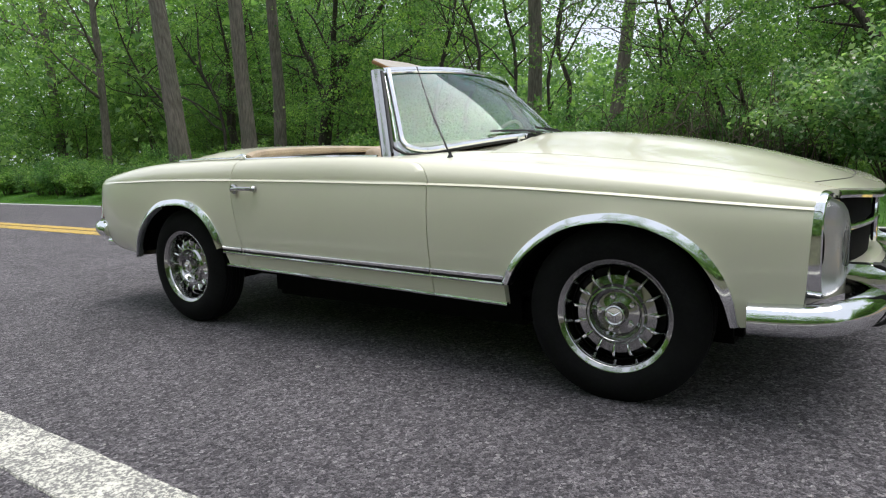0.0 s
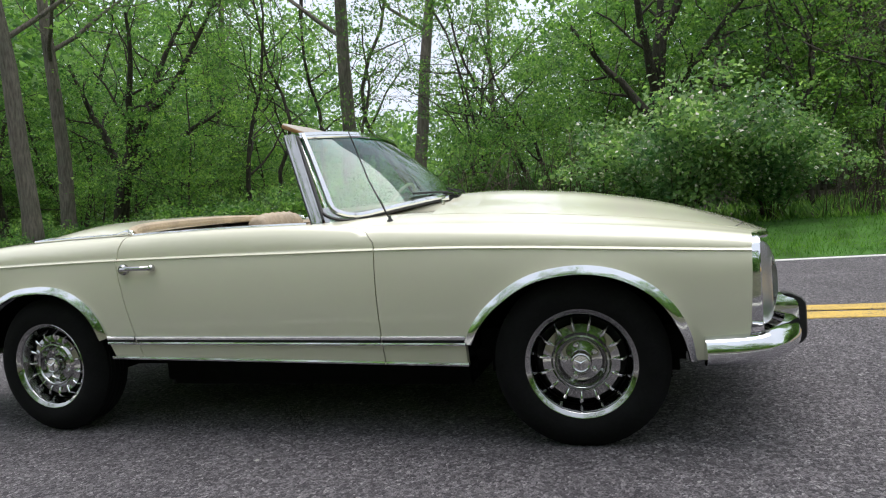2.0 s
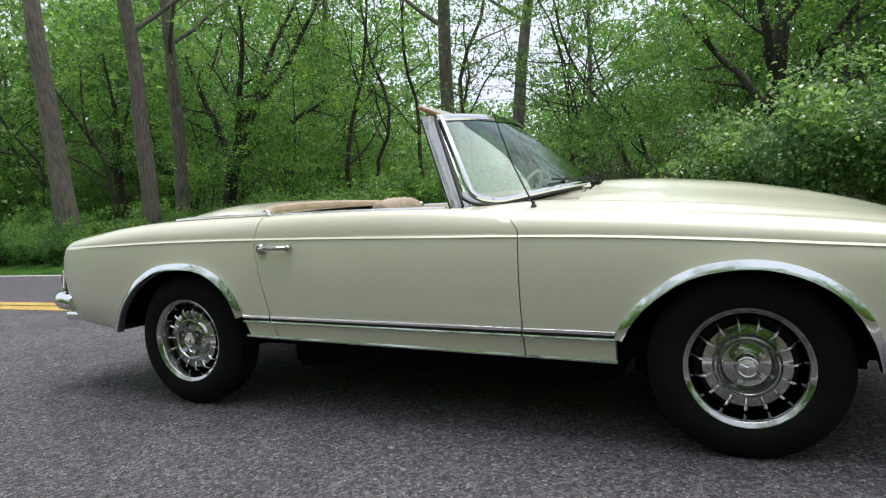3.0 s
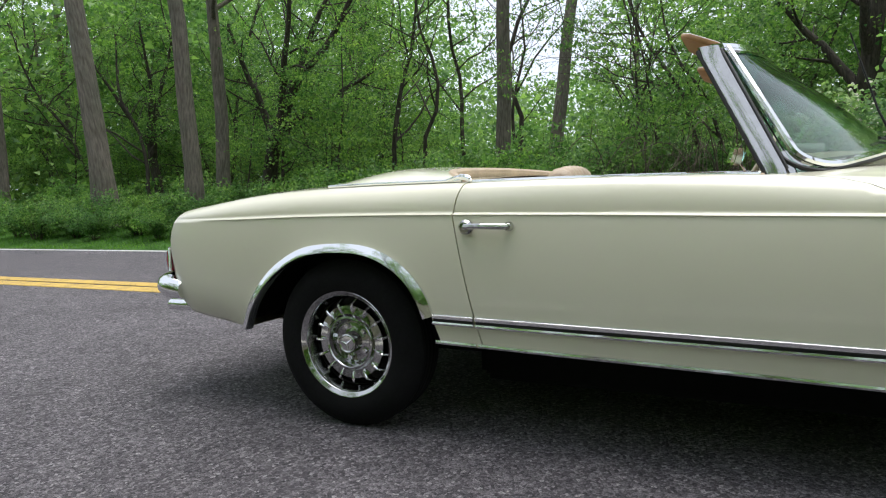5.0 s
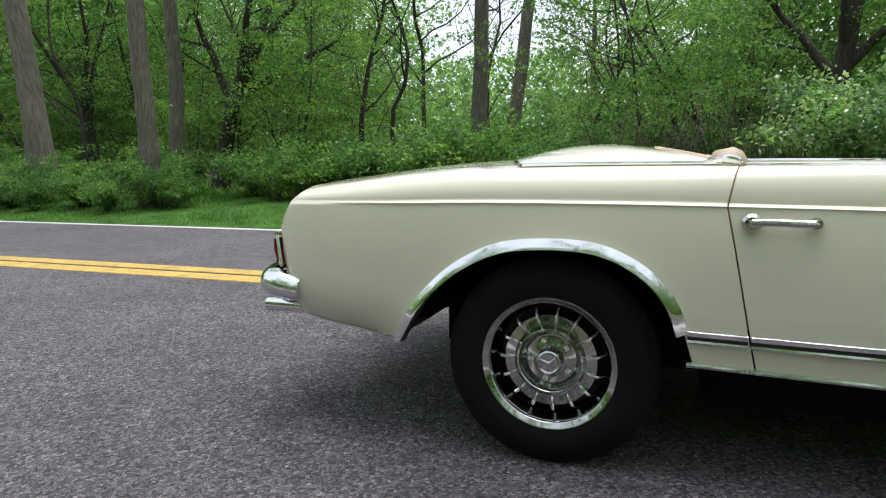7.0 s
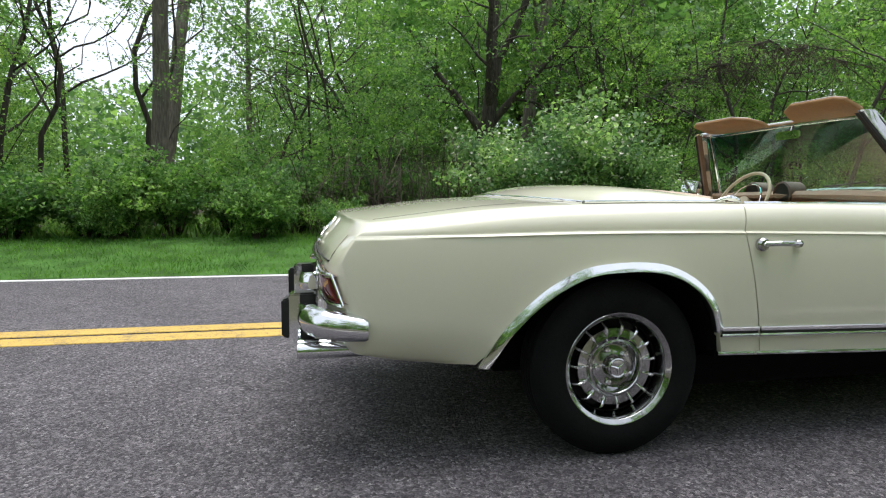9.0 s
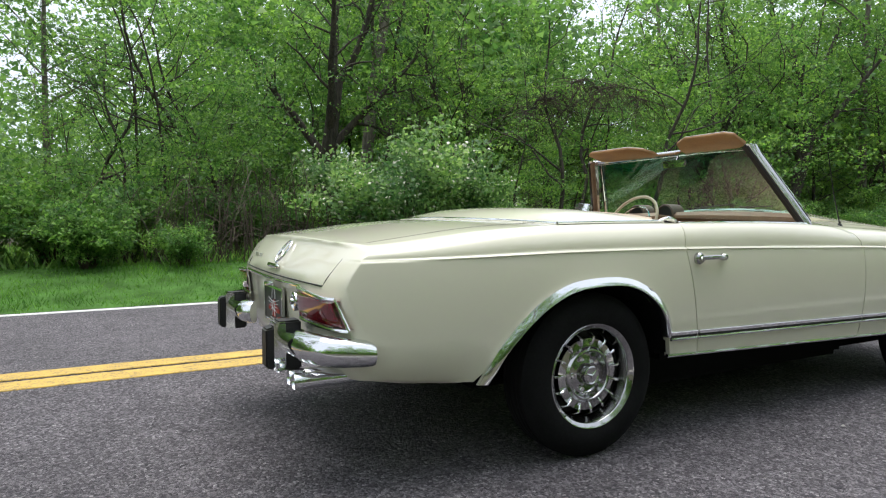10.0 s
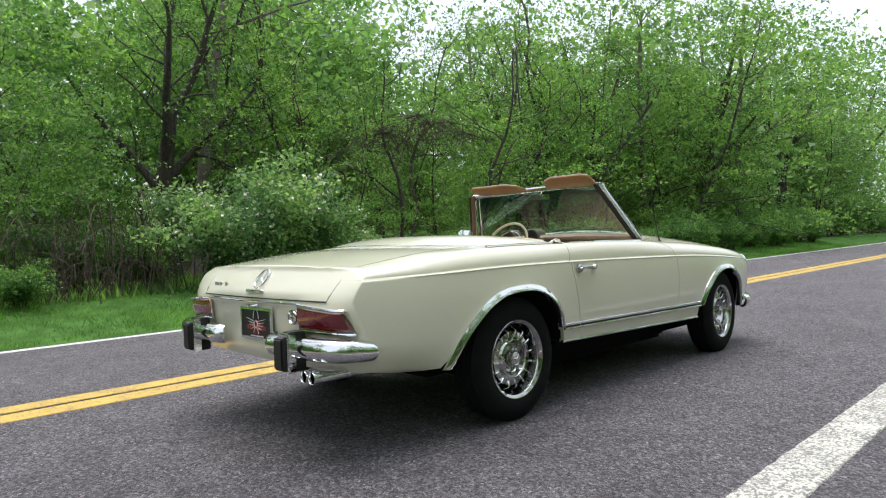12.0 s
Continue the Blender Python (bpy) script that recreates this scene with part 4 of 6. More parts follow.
for side in (-1, 1):
    # tall headlamp unit: chrome bezel, bowed glass, bright bowl
    bm, gl, bowl = bmesh.new(), bmesh.new(), bmesh.new()
    cy, cz, hw, hh = 0.703, 0.552, 0.100, 0.152
    ring = []
    for k in range(48):
        a = 2 * math.pi * k / 48
        cc, sn = math.cos(a), math.sin(a)
        ring.append((math.copysign(abs(cc) ** 0.55, cc), math.copysign(abs(sn) ** 0.62, sn)))
    face = lambda u: 2.995 + 0.020 * (1 - u) / 2

    def lamp_ring(scale, dx):
        return [Vector((face(u) + dx, side * (cy + hw * u * scale), cz + hh * v * (1 - (1 - scale) * hw / hh * 1.0))) for u, v in ring]
    grid(bm, [lamp_ring(1.0, -0.06), lamp_ring(1.0, -0.002), lamp_ring(0.98, 0.006), lamp_ring(0.93, 0.010), lamp_ring(0.90, 0.004)], close=True)
    lamp = part("headlamp", bm, CHROME, car, "tall upright headlamp with chrome surround")
    grid(gl, [lamp_ring(q, d) for q, d in ((0.92, 0.006), (0.88, 0.022), (0.78, 0.036), (0.6, 0.046), (0.35, 0.052), (0.02, 0.054))], close=True)
    part("lamp_glass", gl, LAMP_GLASS, lamp, "clear headlamp glass")
    grid(bowl, [lamp_ring(q, d) for q, d in ((0.91, 0.004), (0.8, 0.004), (0.6, -0.008), (0.3, -0.016), (0.02, -0.02))], close=True)
    part("reflector", bowl, WHITE_LENS, lamp)
    # chrome brow from the wing's front edge down to the lamp
    bm = bmesh.new()
    rows = []
    for k in np.linspace(0, 1, 12):
        s = 1.0 + 1.3 * k
        p = skin(front_end(min(s, 2.0)), s)
        a = math.pi * (0.16 + 0.72 * k)
        u, v = math.copysign(abs(math.cos(a)) ** 0.55, math.cos(a)), abs(math.sin(a)) ** 0.62
        e = Vector((face(u) + 0.004, cy + hw * u, cz + hh * v))
        rows.append([Vector((q.x, side * q.y, q.z)) for q in (p + Vector((-0.004, 0, -0.001)), p.lerp(e, 0.3) + Vector((0.010, 0, 0.006)), p.lerp(e, 0.65) + Vector((0.012, 0, 0.006)), e)])
    grid(bm, rows, flip=side < 0)
    bmesh.ops.recalc_face_normals(bm, faces=bm.faces)
    part("lamp_brow", bm, CHROME, lamp, "chrome brow between wing and lamp")
    # added black boxes stand for the shaded gaps behind and beside the lamp
    bm = bmesh.new()
    box(bm, (2.86, min(side * 0.52, side * 0.785), 0.43), (2.985, max(side * 0.52, side * 0.785), 0.68), 0.01)
    box(bm, (2.88, min(side * 0.585, side * 0.603), 0.40), (3.035, max(side * 0.585, side * 0.603), 0.69), 0.004)
    part("lamp_gap_fill", bm, UNDER, lamp)

# ---- underbody and wheel housings ----
bm = bmesh.new()
box(bm, (-0.40, -0.60, 0.25), (2.8, 0.60, 0.42), 0.03)
part("floor_pan", bm, UNDER, car, "black underbody")
# plain stand-in blocks, set low to keep light off the ground beneath
for nm, lo, hi in (("sill_box", (0.38, -0.80, 0.315), (1.96, 0.80, 0.42)), ("shade_block", (0.42, -0.60, 0.150), (1.96, 0.60, 0.36)), ("axle_housing", (-0.10, -0.60, 0.20), (0.10, 0.60, 0.34)),
                   ("engine_tray", (2.0, -0.50, 0.15), (2.75, 0.48, 0.36)), ("spare_well", (-0.70, -0.55, 0.31), (-0.50, 0.55, 0.62)), ("nose_panel", (2.82, -0.70, 0.40), (2.93, 0.70, 0.62))):
    bm = bmesh.new()
    box(bm, lo, hi, 0.03)
    part(nm, bm, UNDER, car)
for side in (-1, 1):
    for key in ("rear", "front"):
        bm = bmesh.new()
        rows = []
        x0, x1 = arch_fns[key][0][0], arch_fns[key][0][-1]
        cx, rx, base = (x0 + x1) / 2, (x1 - x0) / 2 + 0.006, 0.362 if key == "rear" else 0.318
        for a in np.linspace(0.0, math.pi, 30):
            x, z = cx + rx * math.cos(a), base + (0.685 - base) * abs(math.sin(a)) ** 0.8
            zl = min(z, bottom_z(x) + 0.02)
            yl = min(0.835, skin_y(x, zl) - 0.014)
            rows.append([(x, side * yl, zl), (x, side * (yl - 0.03), z), (x, side * 0.45, z), (cx, side * 0.45, base)])
        grid(bm, rows)
        part("wheel_housing", bm, UNDER, car)

# ---- wheels ----
def build_wheel():
    w = new("wheel")
    w.parent = car
    w["label"] = "polished alloy wheel with fifteen slots and a black tyre"
    o = -1  # outer face towards -y
    bm = bmesh.new()
    prof = [(0.178, 0.075), (0.20, 0.088), (0.235, 0.094), (0.268, 0.088), (0.296, 0.072), (0.306, 0.060)]
    tread = []
    for k, a in enumerate(np.linspace(0.058, -0.058, 17)):
        tread.append((0.311 - (0.006 if k in (3, 6, 10, 13) else 0.0) - 0.002 * (a / 0.058) ** 2, a))
    full = [(r, -y) for r, y in prof] + [(r, -a) for r, a in tread] + [(r, y) for r, y in prof[::-1]]
    lathe(bm, full, 72)
    part("tyre", bm, RUBBER, w, "black tyre with plain sidewall")
    bm = bmesh.new()
    lathe(bm, [(0.1755, -0.066), (0.1785, -0.075), (0.1815, -0.079), (0.188, -0.0815), (0.192, -0.0865), (0.196, -0.088), (0.199, -0.085), (0.1995, -0.074)], 72)
    part("rim_lip", bm, ALLOY, w, "polished outer rim")
    bm = bmesh.new()
    lathe(bm, [(0.1765, -0.068), (0.175, -0.062), (0.171, -0.048), (0.166, -0.030), (0.160, -0.010)], 72)
    part("rim_barrel", bm, BARREL, w, "dark polished rim barrel")
    bm = bmesh.new()
    lathe(bm, [(0.164, -0.03), (0.160, 0.02), (0.10, 0.03), (0.02, 0.03)], 48)
    part("rim_well", bm, DARK_ALLOY, w)
    # disc with dished middle
    bm = bmesh.new()
    lathe(bm, [(0.135, -0.012), (0.138, -0.038), (0.136, -0.045), (0.116, -0.047), (0.106, -0.049), (0.098, -0.060), (0.092, -0.062), (0.086, -0.056), (0.082, -0.034), (0.074, -0.026), (0.050, -0.028), (0.044, -0.032), (0.002, -0.032)], 72)
    part("wheel_disc", bm, ALLOY, w)
    # fifteen webs bridging the slots
    bm = bmesh.new()
    rows = []
    for r, y, hw, dp in ((0.106, -0.048, 0.0020, 0.03), (0.116, -0.056, 0.0040, 0.03), (0.132, -0.062, 0.0052, 0.035), (0.146, -0.061, 0.0050, 0.035), (0.153, -0.050, 0.0036, 0.03), (0.166, -0.022, 0.004, 0.02)):
        rows.append([Vector((r, y + dp, hw)), Vector((r, y + 0.003, hw)), Vector((r, y, hw * 0.5)), Vector((r, y, -hw * 0.5)), Vector((r, y + 0.003, -hw)), Vector((r, y + dp, -hw))])
    grid(bm, rows, close=True)
    bmesh.ops.recalc_face_normals(bm, faces=bm.faces)
    web = part("wheel_web", bm, CHROME, w)
    for k in range(15):
        q = web if k == 0 else new("wheel_web", web.data)
        q.parent = w
        q.rotation_euler = (0, 2 * math.pi * (k + 0.5) / 15, 0)
    for k in range(5):
        a = 2 * math.pi * k / 5 + 0.3
        bm = bmesh.new()
        lathe(bm, [(0.0115, -0.024), (0.0115, -0.036), (0.009, -0.040), (0.001, -0.041)], 6, "y", (0.060 * math.cos(a), 0, 0.060 * math.sin(a)))
        part("wheel_bolt", bm, CHROME, w)
    bm = bmesh.new()
    lathe(bm, [(0.040, -0.028), (0.037, -0.062), (0.035, -0.072), (0.031, -0.075), (0.027, -0.072), (0.002, -0.072)], 40)
    part("hub_cap", bm, ALLOY, w, "round hub cap with a three-point emblem")
    bm = bmesh.new()
    for a in (90, 210, 330):
        tube(bm, [(0, -0.075, 0), (0.027 * math.cos(radians(a)), -0.073, 0.027 * math.sin(radians(a)))], [0.0045, 0.001], 6)
    part("hub_emblem", bm, CHROME, w)
    return w


wheel = build_wheel()
for i, (x, side, spin, steer) in enumerate(((2.40, -1, 57, 4), (0.0, -1, 50, 0), (2.40, 1, 40, 4), (0.0, 1, 63, 0))):
    m = Matrix.Translation((x, side * 0.757, 0.304 if x > 1 else 0.312)) @ Matrix.Rotation(radians(steer + (180 if side > 0 else 0)), 4, "Z") @ Matrix.Rotation(radians(spin), 4, "Y")
    if i == 0:
        wheel.matrix_basis = m
    else:
        copy_thing(wheel, m)

# ---- windscreen, cabin ----
def screen_edge(q, v):
    """A point of the windscreen: q -1 to 1 across, v 0 base to 1 top."""
    b = 1 - q * q
    base = Vector((1.425 + 0.34 * b**0.8, 0.755 * q, 0.856 + 0.074 * b))
    top = Vector((1.238 + 0.125 * b**0.8, 0.575 * q, 1.245 + 0.022 * b))
    p = base.lerp(top, v)
    p.x += 0.02 * b * math.sin(v * math.pi)
    return p


qs = np.linspace(-1, 1, 33)
bm = bmesh.new()
rows = [[screen_edge(q * 0.985, 0.02 + 0.96 * v) for v in np.linspace(0, 1, 9)] for q in qs]
grid(bm, rows)
rows2 = [[p + Vector((-0.005, 0, 0)) for p in r] for r in rows]
grid(bm, rows2, flip=True)
screen = part("windscreen", bm, GLASS, car, "raked wrap-round windscreen glass")
screen.visible_shadow = False
bm = bmesh.new()
def glass_edge(inset):
    """The pane's outline from top to top round its rounded lower corners."""
    right = [(-1 + 0.030 * inset, v) for v in np.linspace(1.0, 0.22, 8)]
    bend = [(-1 + 0.030 * inset + 0.13 * (1 - math.cos(a)), 0.020 * inset + 0.16 * (1 - math.sin(a))) for a in np.linspace(0.1, math.pi / 2, 8)]
    half = right + bend + [(q, 0.020 * inset) for q in np.linspace(-0.80, 0.0, 12)]
    return [screen_edge(q, v) for q, v in half] + [screen_edge(-q, v) for q, v in half[-2::-1]]


tube(bm, [p + Vector((0.006, 0, 0.004)) for p in glass_edge(1.0)], 0.0115, 8)
tube(bm, [screen_edge(q, 0.985) + Vector((0.004, 0, 0)) for q in qs], 0.009, 8)
part("screen_seal", bm, CHROME, screen, "chrome windscreen surround with rounded corners")
bm = bmesh.new()
tube(bm, [p + Vector((0.002, 0, -0.003)) for p in glass_edge(0.0)], 0.007, 6)
part("frame_rubber", bm, BLACK, screen, "black rubber under the surround")
for side in (-1, 1):
    # pillar: bright outer fairing and dark inner face
    bm = bmesh.new()
    rows = []
    for v in np.linspace(-0.03, 1.03, 12):
        p = screen_edge(side, min(max(v, 0), 1)) + Vector((0, 0, 0.385 * (v - min(max(v, 0), 1))))
        w = 0.052 + 0.006 * v
        rows.append([p + Vector((-0.006, -side * 0.016, 0)), p + Vector((-0.004, side * 0.012, 0)), p + Vector((-w * 0.5, side * 0.018, 0)), p + Vector((-w, side * 0.010, 0)), p + Vector((-w - 0.006, -side * 0.004, 0)), p + Vector((-w, -side * 0.022, 0))])
    vs = grid(bm, rows, close=True)
    bm.faces.new(vs[0])
    bm.faces.new(vs[-1])
    # gusset behind the rounded corner of the surround
    rows = []
    for v in np.linspace(0.0, 0.18, 7):
        qe = 1 - 0.030 - 0.13 * (1 - math.sqrt(max(0.0, 1 - ((0.18 - v) / 0.16) ** 2))) if v > 0.02 else 0.80
        rows.append([screen_edge(side, v) + Vector((0.002, 0, 0)), screen_edge(side * qe, v) + Vector((0.002, 0, 0))])
    grid(bm, rows)
    bmesh.ops.recalc_face_normals(bm, faces=bm.faces)
    part("screen_pillar", bm, ALLOY, screen, "bright metal windscreen pillar")
    bm = bmesh.new()
    rows = []
    for v in np.linspace(0.0, 1.0, 10):
        p = screen_edge(side, v) + Vector((-0.052 - 0.006 * v, -side * 0.014, 0))
        rows.append([p + Vector((0.012, -side * 0.012, 0)), p + Vector((-0.006, side * 0.004, 0)), p + Vector((-0.008, -side * 0.014, 0)), p + Vector((0.008, -side * 0.024, 0))])
    grid(bm, rows, close=True)
    bmesh.ops.recalc_face_normals(bm, faces=bm.faces)
    part("pillar_lining", bm, DASH if side > 0 else BLACK, screen)
    bm = bmesh.new()
    tube(bm, [screen_edge(side, v) + Vector((-0.056 - 0.006 * v, side * 0.000, 0)) for v in np.linspace(0, 1, 10)], 0.008, 8)
    part("pillar_seal", bm, BLACK, screen)
    bm = bmesh.new()
    tube(bm, [screen_edge(side, v) + Vector((0.001, side * 0.008, 0)) for v in np.linspace(0.06, 1, 10)], 0.0045, 8)
    part("glass_seal", bm, BLACK, screen)
# header rail
bm = bmesh.new()
rows = []
for q in qs:
    p = screen_edge(q, 1.0)
    rows.append([p + Vector(o) for o in ((0.012, 0, 0.004), (0.006, 0, 0.017), (-0.022, 0, 0.018), (-0.040, 0, 0.008), (-0.038, 0, -0.010), (-0.010, 0, -0.012))])
vs = grid(bm, rows, close=True)
bm.faces.new(vs[0])
bm.faces.new(vs[-1])
bmesh.ops.recalc_face_normals(bm, faces=bm.faces)
part("header_rail", bm, CHROME, screen, "bright header rail over the glass")
# sun visors, swung up
for side, tilt, inner_end in ((-1, 24, 0.10), (1, 18, 0.03)):
    bm = bmesh.new()
    outline = [(0.0, inner_end + 0.01), (0.0, 0.46), (0.03, 0.50), (0.125, 0.50), (0.15, 0.46), (0.15, inner_end + 0.11), (0.11, inner_end + 0.03), (0.04, inner_end)]
    m = Matrix.Translation((1.255, side * 0.03, 1.254)) @ Matrix.Rotation(radians(tilt), 4, "Y")
    layers = []
    for dz, sh in ((-0.008, 0.94), (-0.004, 1.0), (0.004, 1.0), (0.008, 0.94)):
        layers.append([m @ Vector((-(0.07 + (d - 0.07) * sh), side * (0.27 + (w - 0.27) * (0.98 + 0.02 * sh)), dz)) for d, w in outline])
    vs = grid(bm, layers, close=True)
    bm.faces.new(vs[0])
    bm.faces.new(vs[-1])
    bmesh.ops.recalc_face_normals(bm, faces=bm.faces)
    visor = part("sun_visor", bm, VISOR, car, "brown vinyl sun visor swung up", angle=60)
    # added top layer, pale to paint the skylight on the visor
    bm = bmesh.new()
    layers = [[m @ Vector((-(0.075 + (d - 0.075) * sh), side * (0.27 + (w - 0.27) * sh), dz)) for d, w in outline] for dz, sh in ((0.0075, 0.985), (0.011, 0.97), (0.0125, 0.90))]
    vs = grid(bm, layers, close=True)
    bm.faces.new(vs[-1])
    bmesh.ops.recalc_face_normals(bm, faces=bm.faces)
    part("visor_lit_top", bm, SKYLIT_VINYL, visor, "paler grey-beige top layer, skylight put into its colour", angle=60)
# inner mirror
bm = bmesh.new()
tube(bm, [(1.34, 0, 1.255), (1.33, 0, 1.225), (1.32, 0, 1.205)], 0.005, 8)
inner = part("mirror_stem", bm, CHROME, car)
bm = bmesh.new()
box(bm, (1.305, -0.085, 1.185), (1.320, 0.085, 1.226), 0.007)
part("inner_mirror", bm, MIRROR, inner, "small inner mirror")
# dashboard, binnacles, steering wheel
bm = bmesh.new()
rows = []
for y in np.linspace(-0.70, 0.70, 21):
    b = 1 - (y / 0.74) ** 2
    rows.append([(1.38 + 0.36 * b**0.8, y, 0.895 + 0.03 * b), (1.37 + 0.24 * b, y, 0.912 + 0.020 * b), (1.37 + 0.14 * b, y, 0.912 + 0.018 * b), (1.355 + 0.13 * b, y, 0.895 + 0.015 * b), (1.365 + 0.13 * b, y, 0.865), (1.40 + 0.10 * b, y, 0.80), (1.46, y, 0.62), (1.6, y, 0.5)])
grid(bm, rows)
bmesh.ops.recalc_face_normals(bm, faces=bm.faces)
dash = part("dashboard", bm, DASH, car, "padded tan dashboard top")
bm = bmesh.new()
box(bm, (1.47, -0.55, 0.80), (1.50, -0.06, 0.855), 0.006)
part("dash_panel", bm, WOOD, dash)
for y in (0.22, 0.46):
    bm = bmesh.new()
    lathe(bm, [(0.066, 0.10), (0.068, 0.0), (0.060, -0.006), (0.056, 0.006), (0.001, 0.008)], 28, "x", (1.475, y, 0.912))
    part("gauge_hood", bm, DARK_HIDE, dash, "round padded gauge housing")
    bm = bmesh.new()
    lathe(bm, [(0.056, 0.004), (0.05, 0.002), (0.001, 0.002)], 28, "x", (1.475, y, 0.912))
    part("gauge_face", bm, PLATE_BLACK, dash)
bm = bmesh.new()
cw = Vector((1.315, 0.345, 0.858))
m = Matrix.Translation(cw) @ Matrix.Rotation(radians(-60), 4, "Y")
tube(bm, [m @ Vector((0.195 * math.cos(a), 0.195 * math.sin(a), 0)) for a in np.linspace(0, 2 * math.pi, 49)], 0.0092, 10, caps=False)
wheel_rim = part("steering_wheel", bm, IVORY, car, "ivory steering wheel with a chrome horn ring")
bm = bmesh.new()
tube(bm, [m @ Vector((0.13 * math.cos(a), 0.13 * math.sin(a), -0.01)) for a in np.linspace(0, 2 * math.pi, 33)], 0.004, 6, caps=False)
part("horn_ring", bm, CHROME, wheel_rim)
bm = bmesh.new()
for a in (0, 180):
    tube(bm, [m @ Vector((0, 0.19 * math.cos(radians(a)), 0)), m @ Vector((0, 0, -0.02))], 0.013, 8)
tube(bm, [m @ Vector((0, 0, 0.0)), m @ Vector((0, 0, -0.30))], [0.05, 0.035], 16)
part("wheel_spoke", bm, IVORY, wheel_rim)
# seats with pleated backs
def seat(y, slide, drop):
    st = new("seat")
    st.parent = car
    st["label"] = "tan leather bucket seat with pleated backrest"
    for nm, lo, hi, tilt in (("seat_cushion", (0.62, -0.24, 0.42), (1.12, 0.24, 0.57), 6), ("seat_back", (0.61, -0.235, 0.50), (0.75, 0.235, 0.918), -12)):
        bm = bmesh.new()
        n, k = 43, 10
        rows = []
        for i in range(n):
            v = i / (n - 1)
            yy = -0.235 + 0.47 * v
            edge = 1 - abs(2 * v - 1) ** 4
            pleat = 0.011 * abs(math.sin(v * math.pi * 7))
            ring = []
            for j in range(14):
                a = 2 * math.pi * j / 14
                cx, cz = (lo[0] + hi[0]) / 2, (lo[2] + hi[2]) / 2
                rx, rz = (hi[0] - lo[0]) / 2 * (0.75 + 0.25 * edge), (hi[2] - lo[2]) / 2 * (0.86 + 0.14 * edge)
                u, w = math.copysign(abs(math.cos(a)) ** 0.6, math.cos(a)), math.copysign(abs(math.sin(a)) ** 0.5, math.sin(a))
                ring.append(Vector((cx + (rx + pleat) * u, yy, cz + (rz + pleat) * w)))
            rows.append(ring)
        vs = grid(bm, rows, close=True)
        bm.faces.new(vs[0])
        bm.faces.new(vs[-1])
        bmesh.ops.recalc_face_normals(bm, faces=bm.faces)
        c = Vector(((lo[0] + hi[0]) / 2, 0, lo[2]))
        bmesh.ops.transform(bm, verts=bm.verts, matrix=Matrix.Translation((slide, y, -drop)) @ Matrix.Translation(c) @ Matrix.Rotation(radians(tilt), 4, "Y") @ Matrix.Translation(-c))
        part(nm, bm, LEATHER, st, angle=60)


seat(-0.37, 0.02, 0.075)
seat(0.37, -0.085, -0.014)
# floor, rear shelf, cockpit edge roll
bm = bmesh.new()
box(bm, (0.40, -0.70, 0.40), (1.55, 0.70, 0.44), 0.01)
box(bm, (0.38, -0.60, 0.44), (0.46, 0.60, 0.80), 0.02)
part("cabin_floor", bm, CARPET, car, "tan carpet on floor and rear shelf")
# soft-top cover: cream lid with raised middle, chrome bead, tan roll at its front
bm = bmesh.new()
rows = []
for v in np.linspace(-1, 1, 37):
    y = 0.745 * v
    row = []
    for u in np.linspace(0, 1, 12):
        xr = -0.10 - 0.14 * (1 - v * v)
        xf = 0.445 - 0.20 * (1 - v**4)
        x = xr + (xf - xr) * u
        rz = 0.042 * math.sin(min(1, u * 1.6) * math.pi / 2) * (1 - 0.3 * max(0, u - 0.75) / 0.25) * max(0.0, 1 - abs(v) ** 7)
        w, yi = skin_y(x, crease(x)), shoulder_in(x)
        q = min(1, max(0, 1 - abs(y) / (w - yi)))
        row.append((x, y, skin(x, 2 + q).z + 0.006 + rz))
    row.insert(0, (row[0][0] - 0.002, row[0][1], row[0][2] - 0.03))
    row.append((row[-1][0] + 0.004, row[-1][1], row[-1][2] - 0.04))
    rows.append(row)
grid(bm, rows, flip=True)
lid = part("soft_top_cover", bm, PAINT, car, "cream lid over the folded soft top", angle=50)
bm = bmesh.new()
tube(bm, [Vector(r[1]) + Vector((-0.003, 0, -0.002)) for r in rows], 0.006, 8)
for r in (rows[0], rows[-1]):
    tube(bm, [Vector(p) for p in r[1:-1]], 0.006, 8)
part("cover_bead", bm, CHROME, lid)
bm = bmesh.new()
tube(bm, [Vector(r[-2]) + Vector((0.014, 0, -0.020)) for r in rows[1:-3]], 0.025, 10)
part("cockpit_roll", bm, LEATHER, lid, "tan padded roll along the cockpit edge")
for side in (-1, 1):
    bm = bmesh.new()
    tube(bm, spline([(0.40, side * 0.765, 0.886), (0.44, side * 0.765, 0.897), (0.475, side * 0.768, 0.893), (0.49, side * 0.772, 0.882)], 4), [0.006] * 5 + [0.010] * 6 + [0.006] * 2, 8)
    part("cover_latch", bm, CHROME, lid)
# wipers
for y0, y1 in ((-0.10, -0.30), (0.22, 0.02)):
    bm = bmesh.new()
    a, b = screen_edge(y0 / 0.755, 0.02), screen_edge(y1 / 0.755, 0.10)
    off = Vector((0.028, 0, 0.012))
    tube(bm, [a + off, a.lerp(b, 0.5) + off * 1.3, b + off * 0.8], [0.006, 0.004, 0.003], 6)
    c, d = screen_edge((y1 + 0.20) / 0.755, 0.07), screen_edge((y1 - 0.08) / 0.755, 0.12)
    tube(bm, [c + off * 0.6, d + off * 0.6], 0.005, 6)
    part("wiper", bm, BLACK, car, "black wiper arm with blade")
bm = bmesh.new()
tube(bm, [(1.80, -0.34, 0.900), (1.80, -0.34, 0.925), (1.83, -0.34, 0.930)], 0.009, 8)
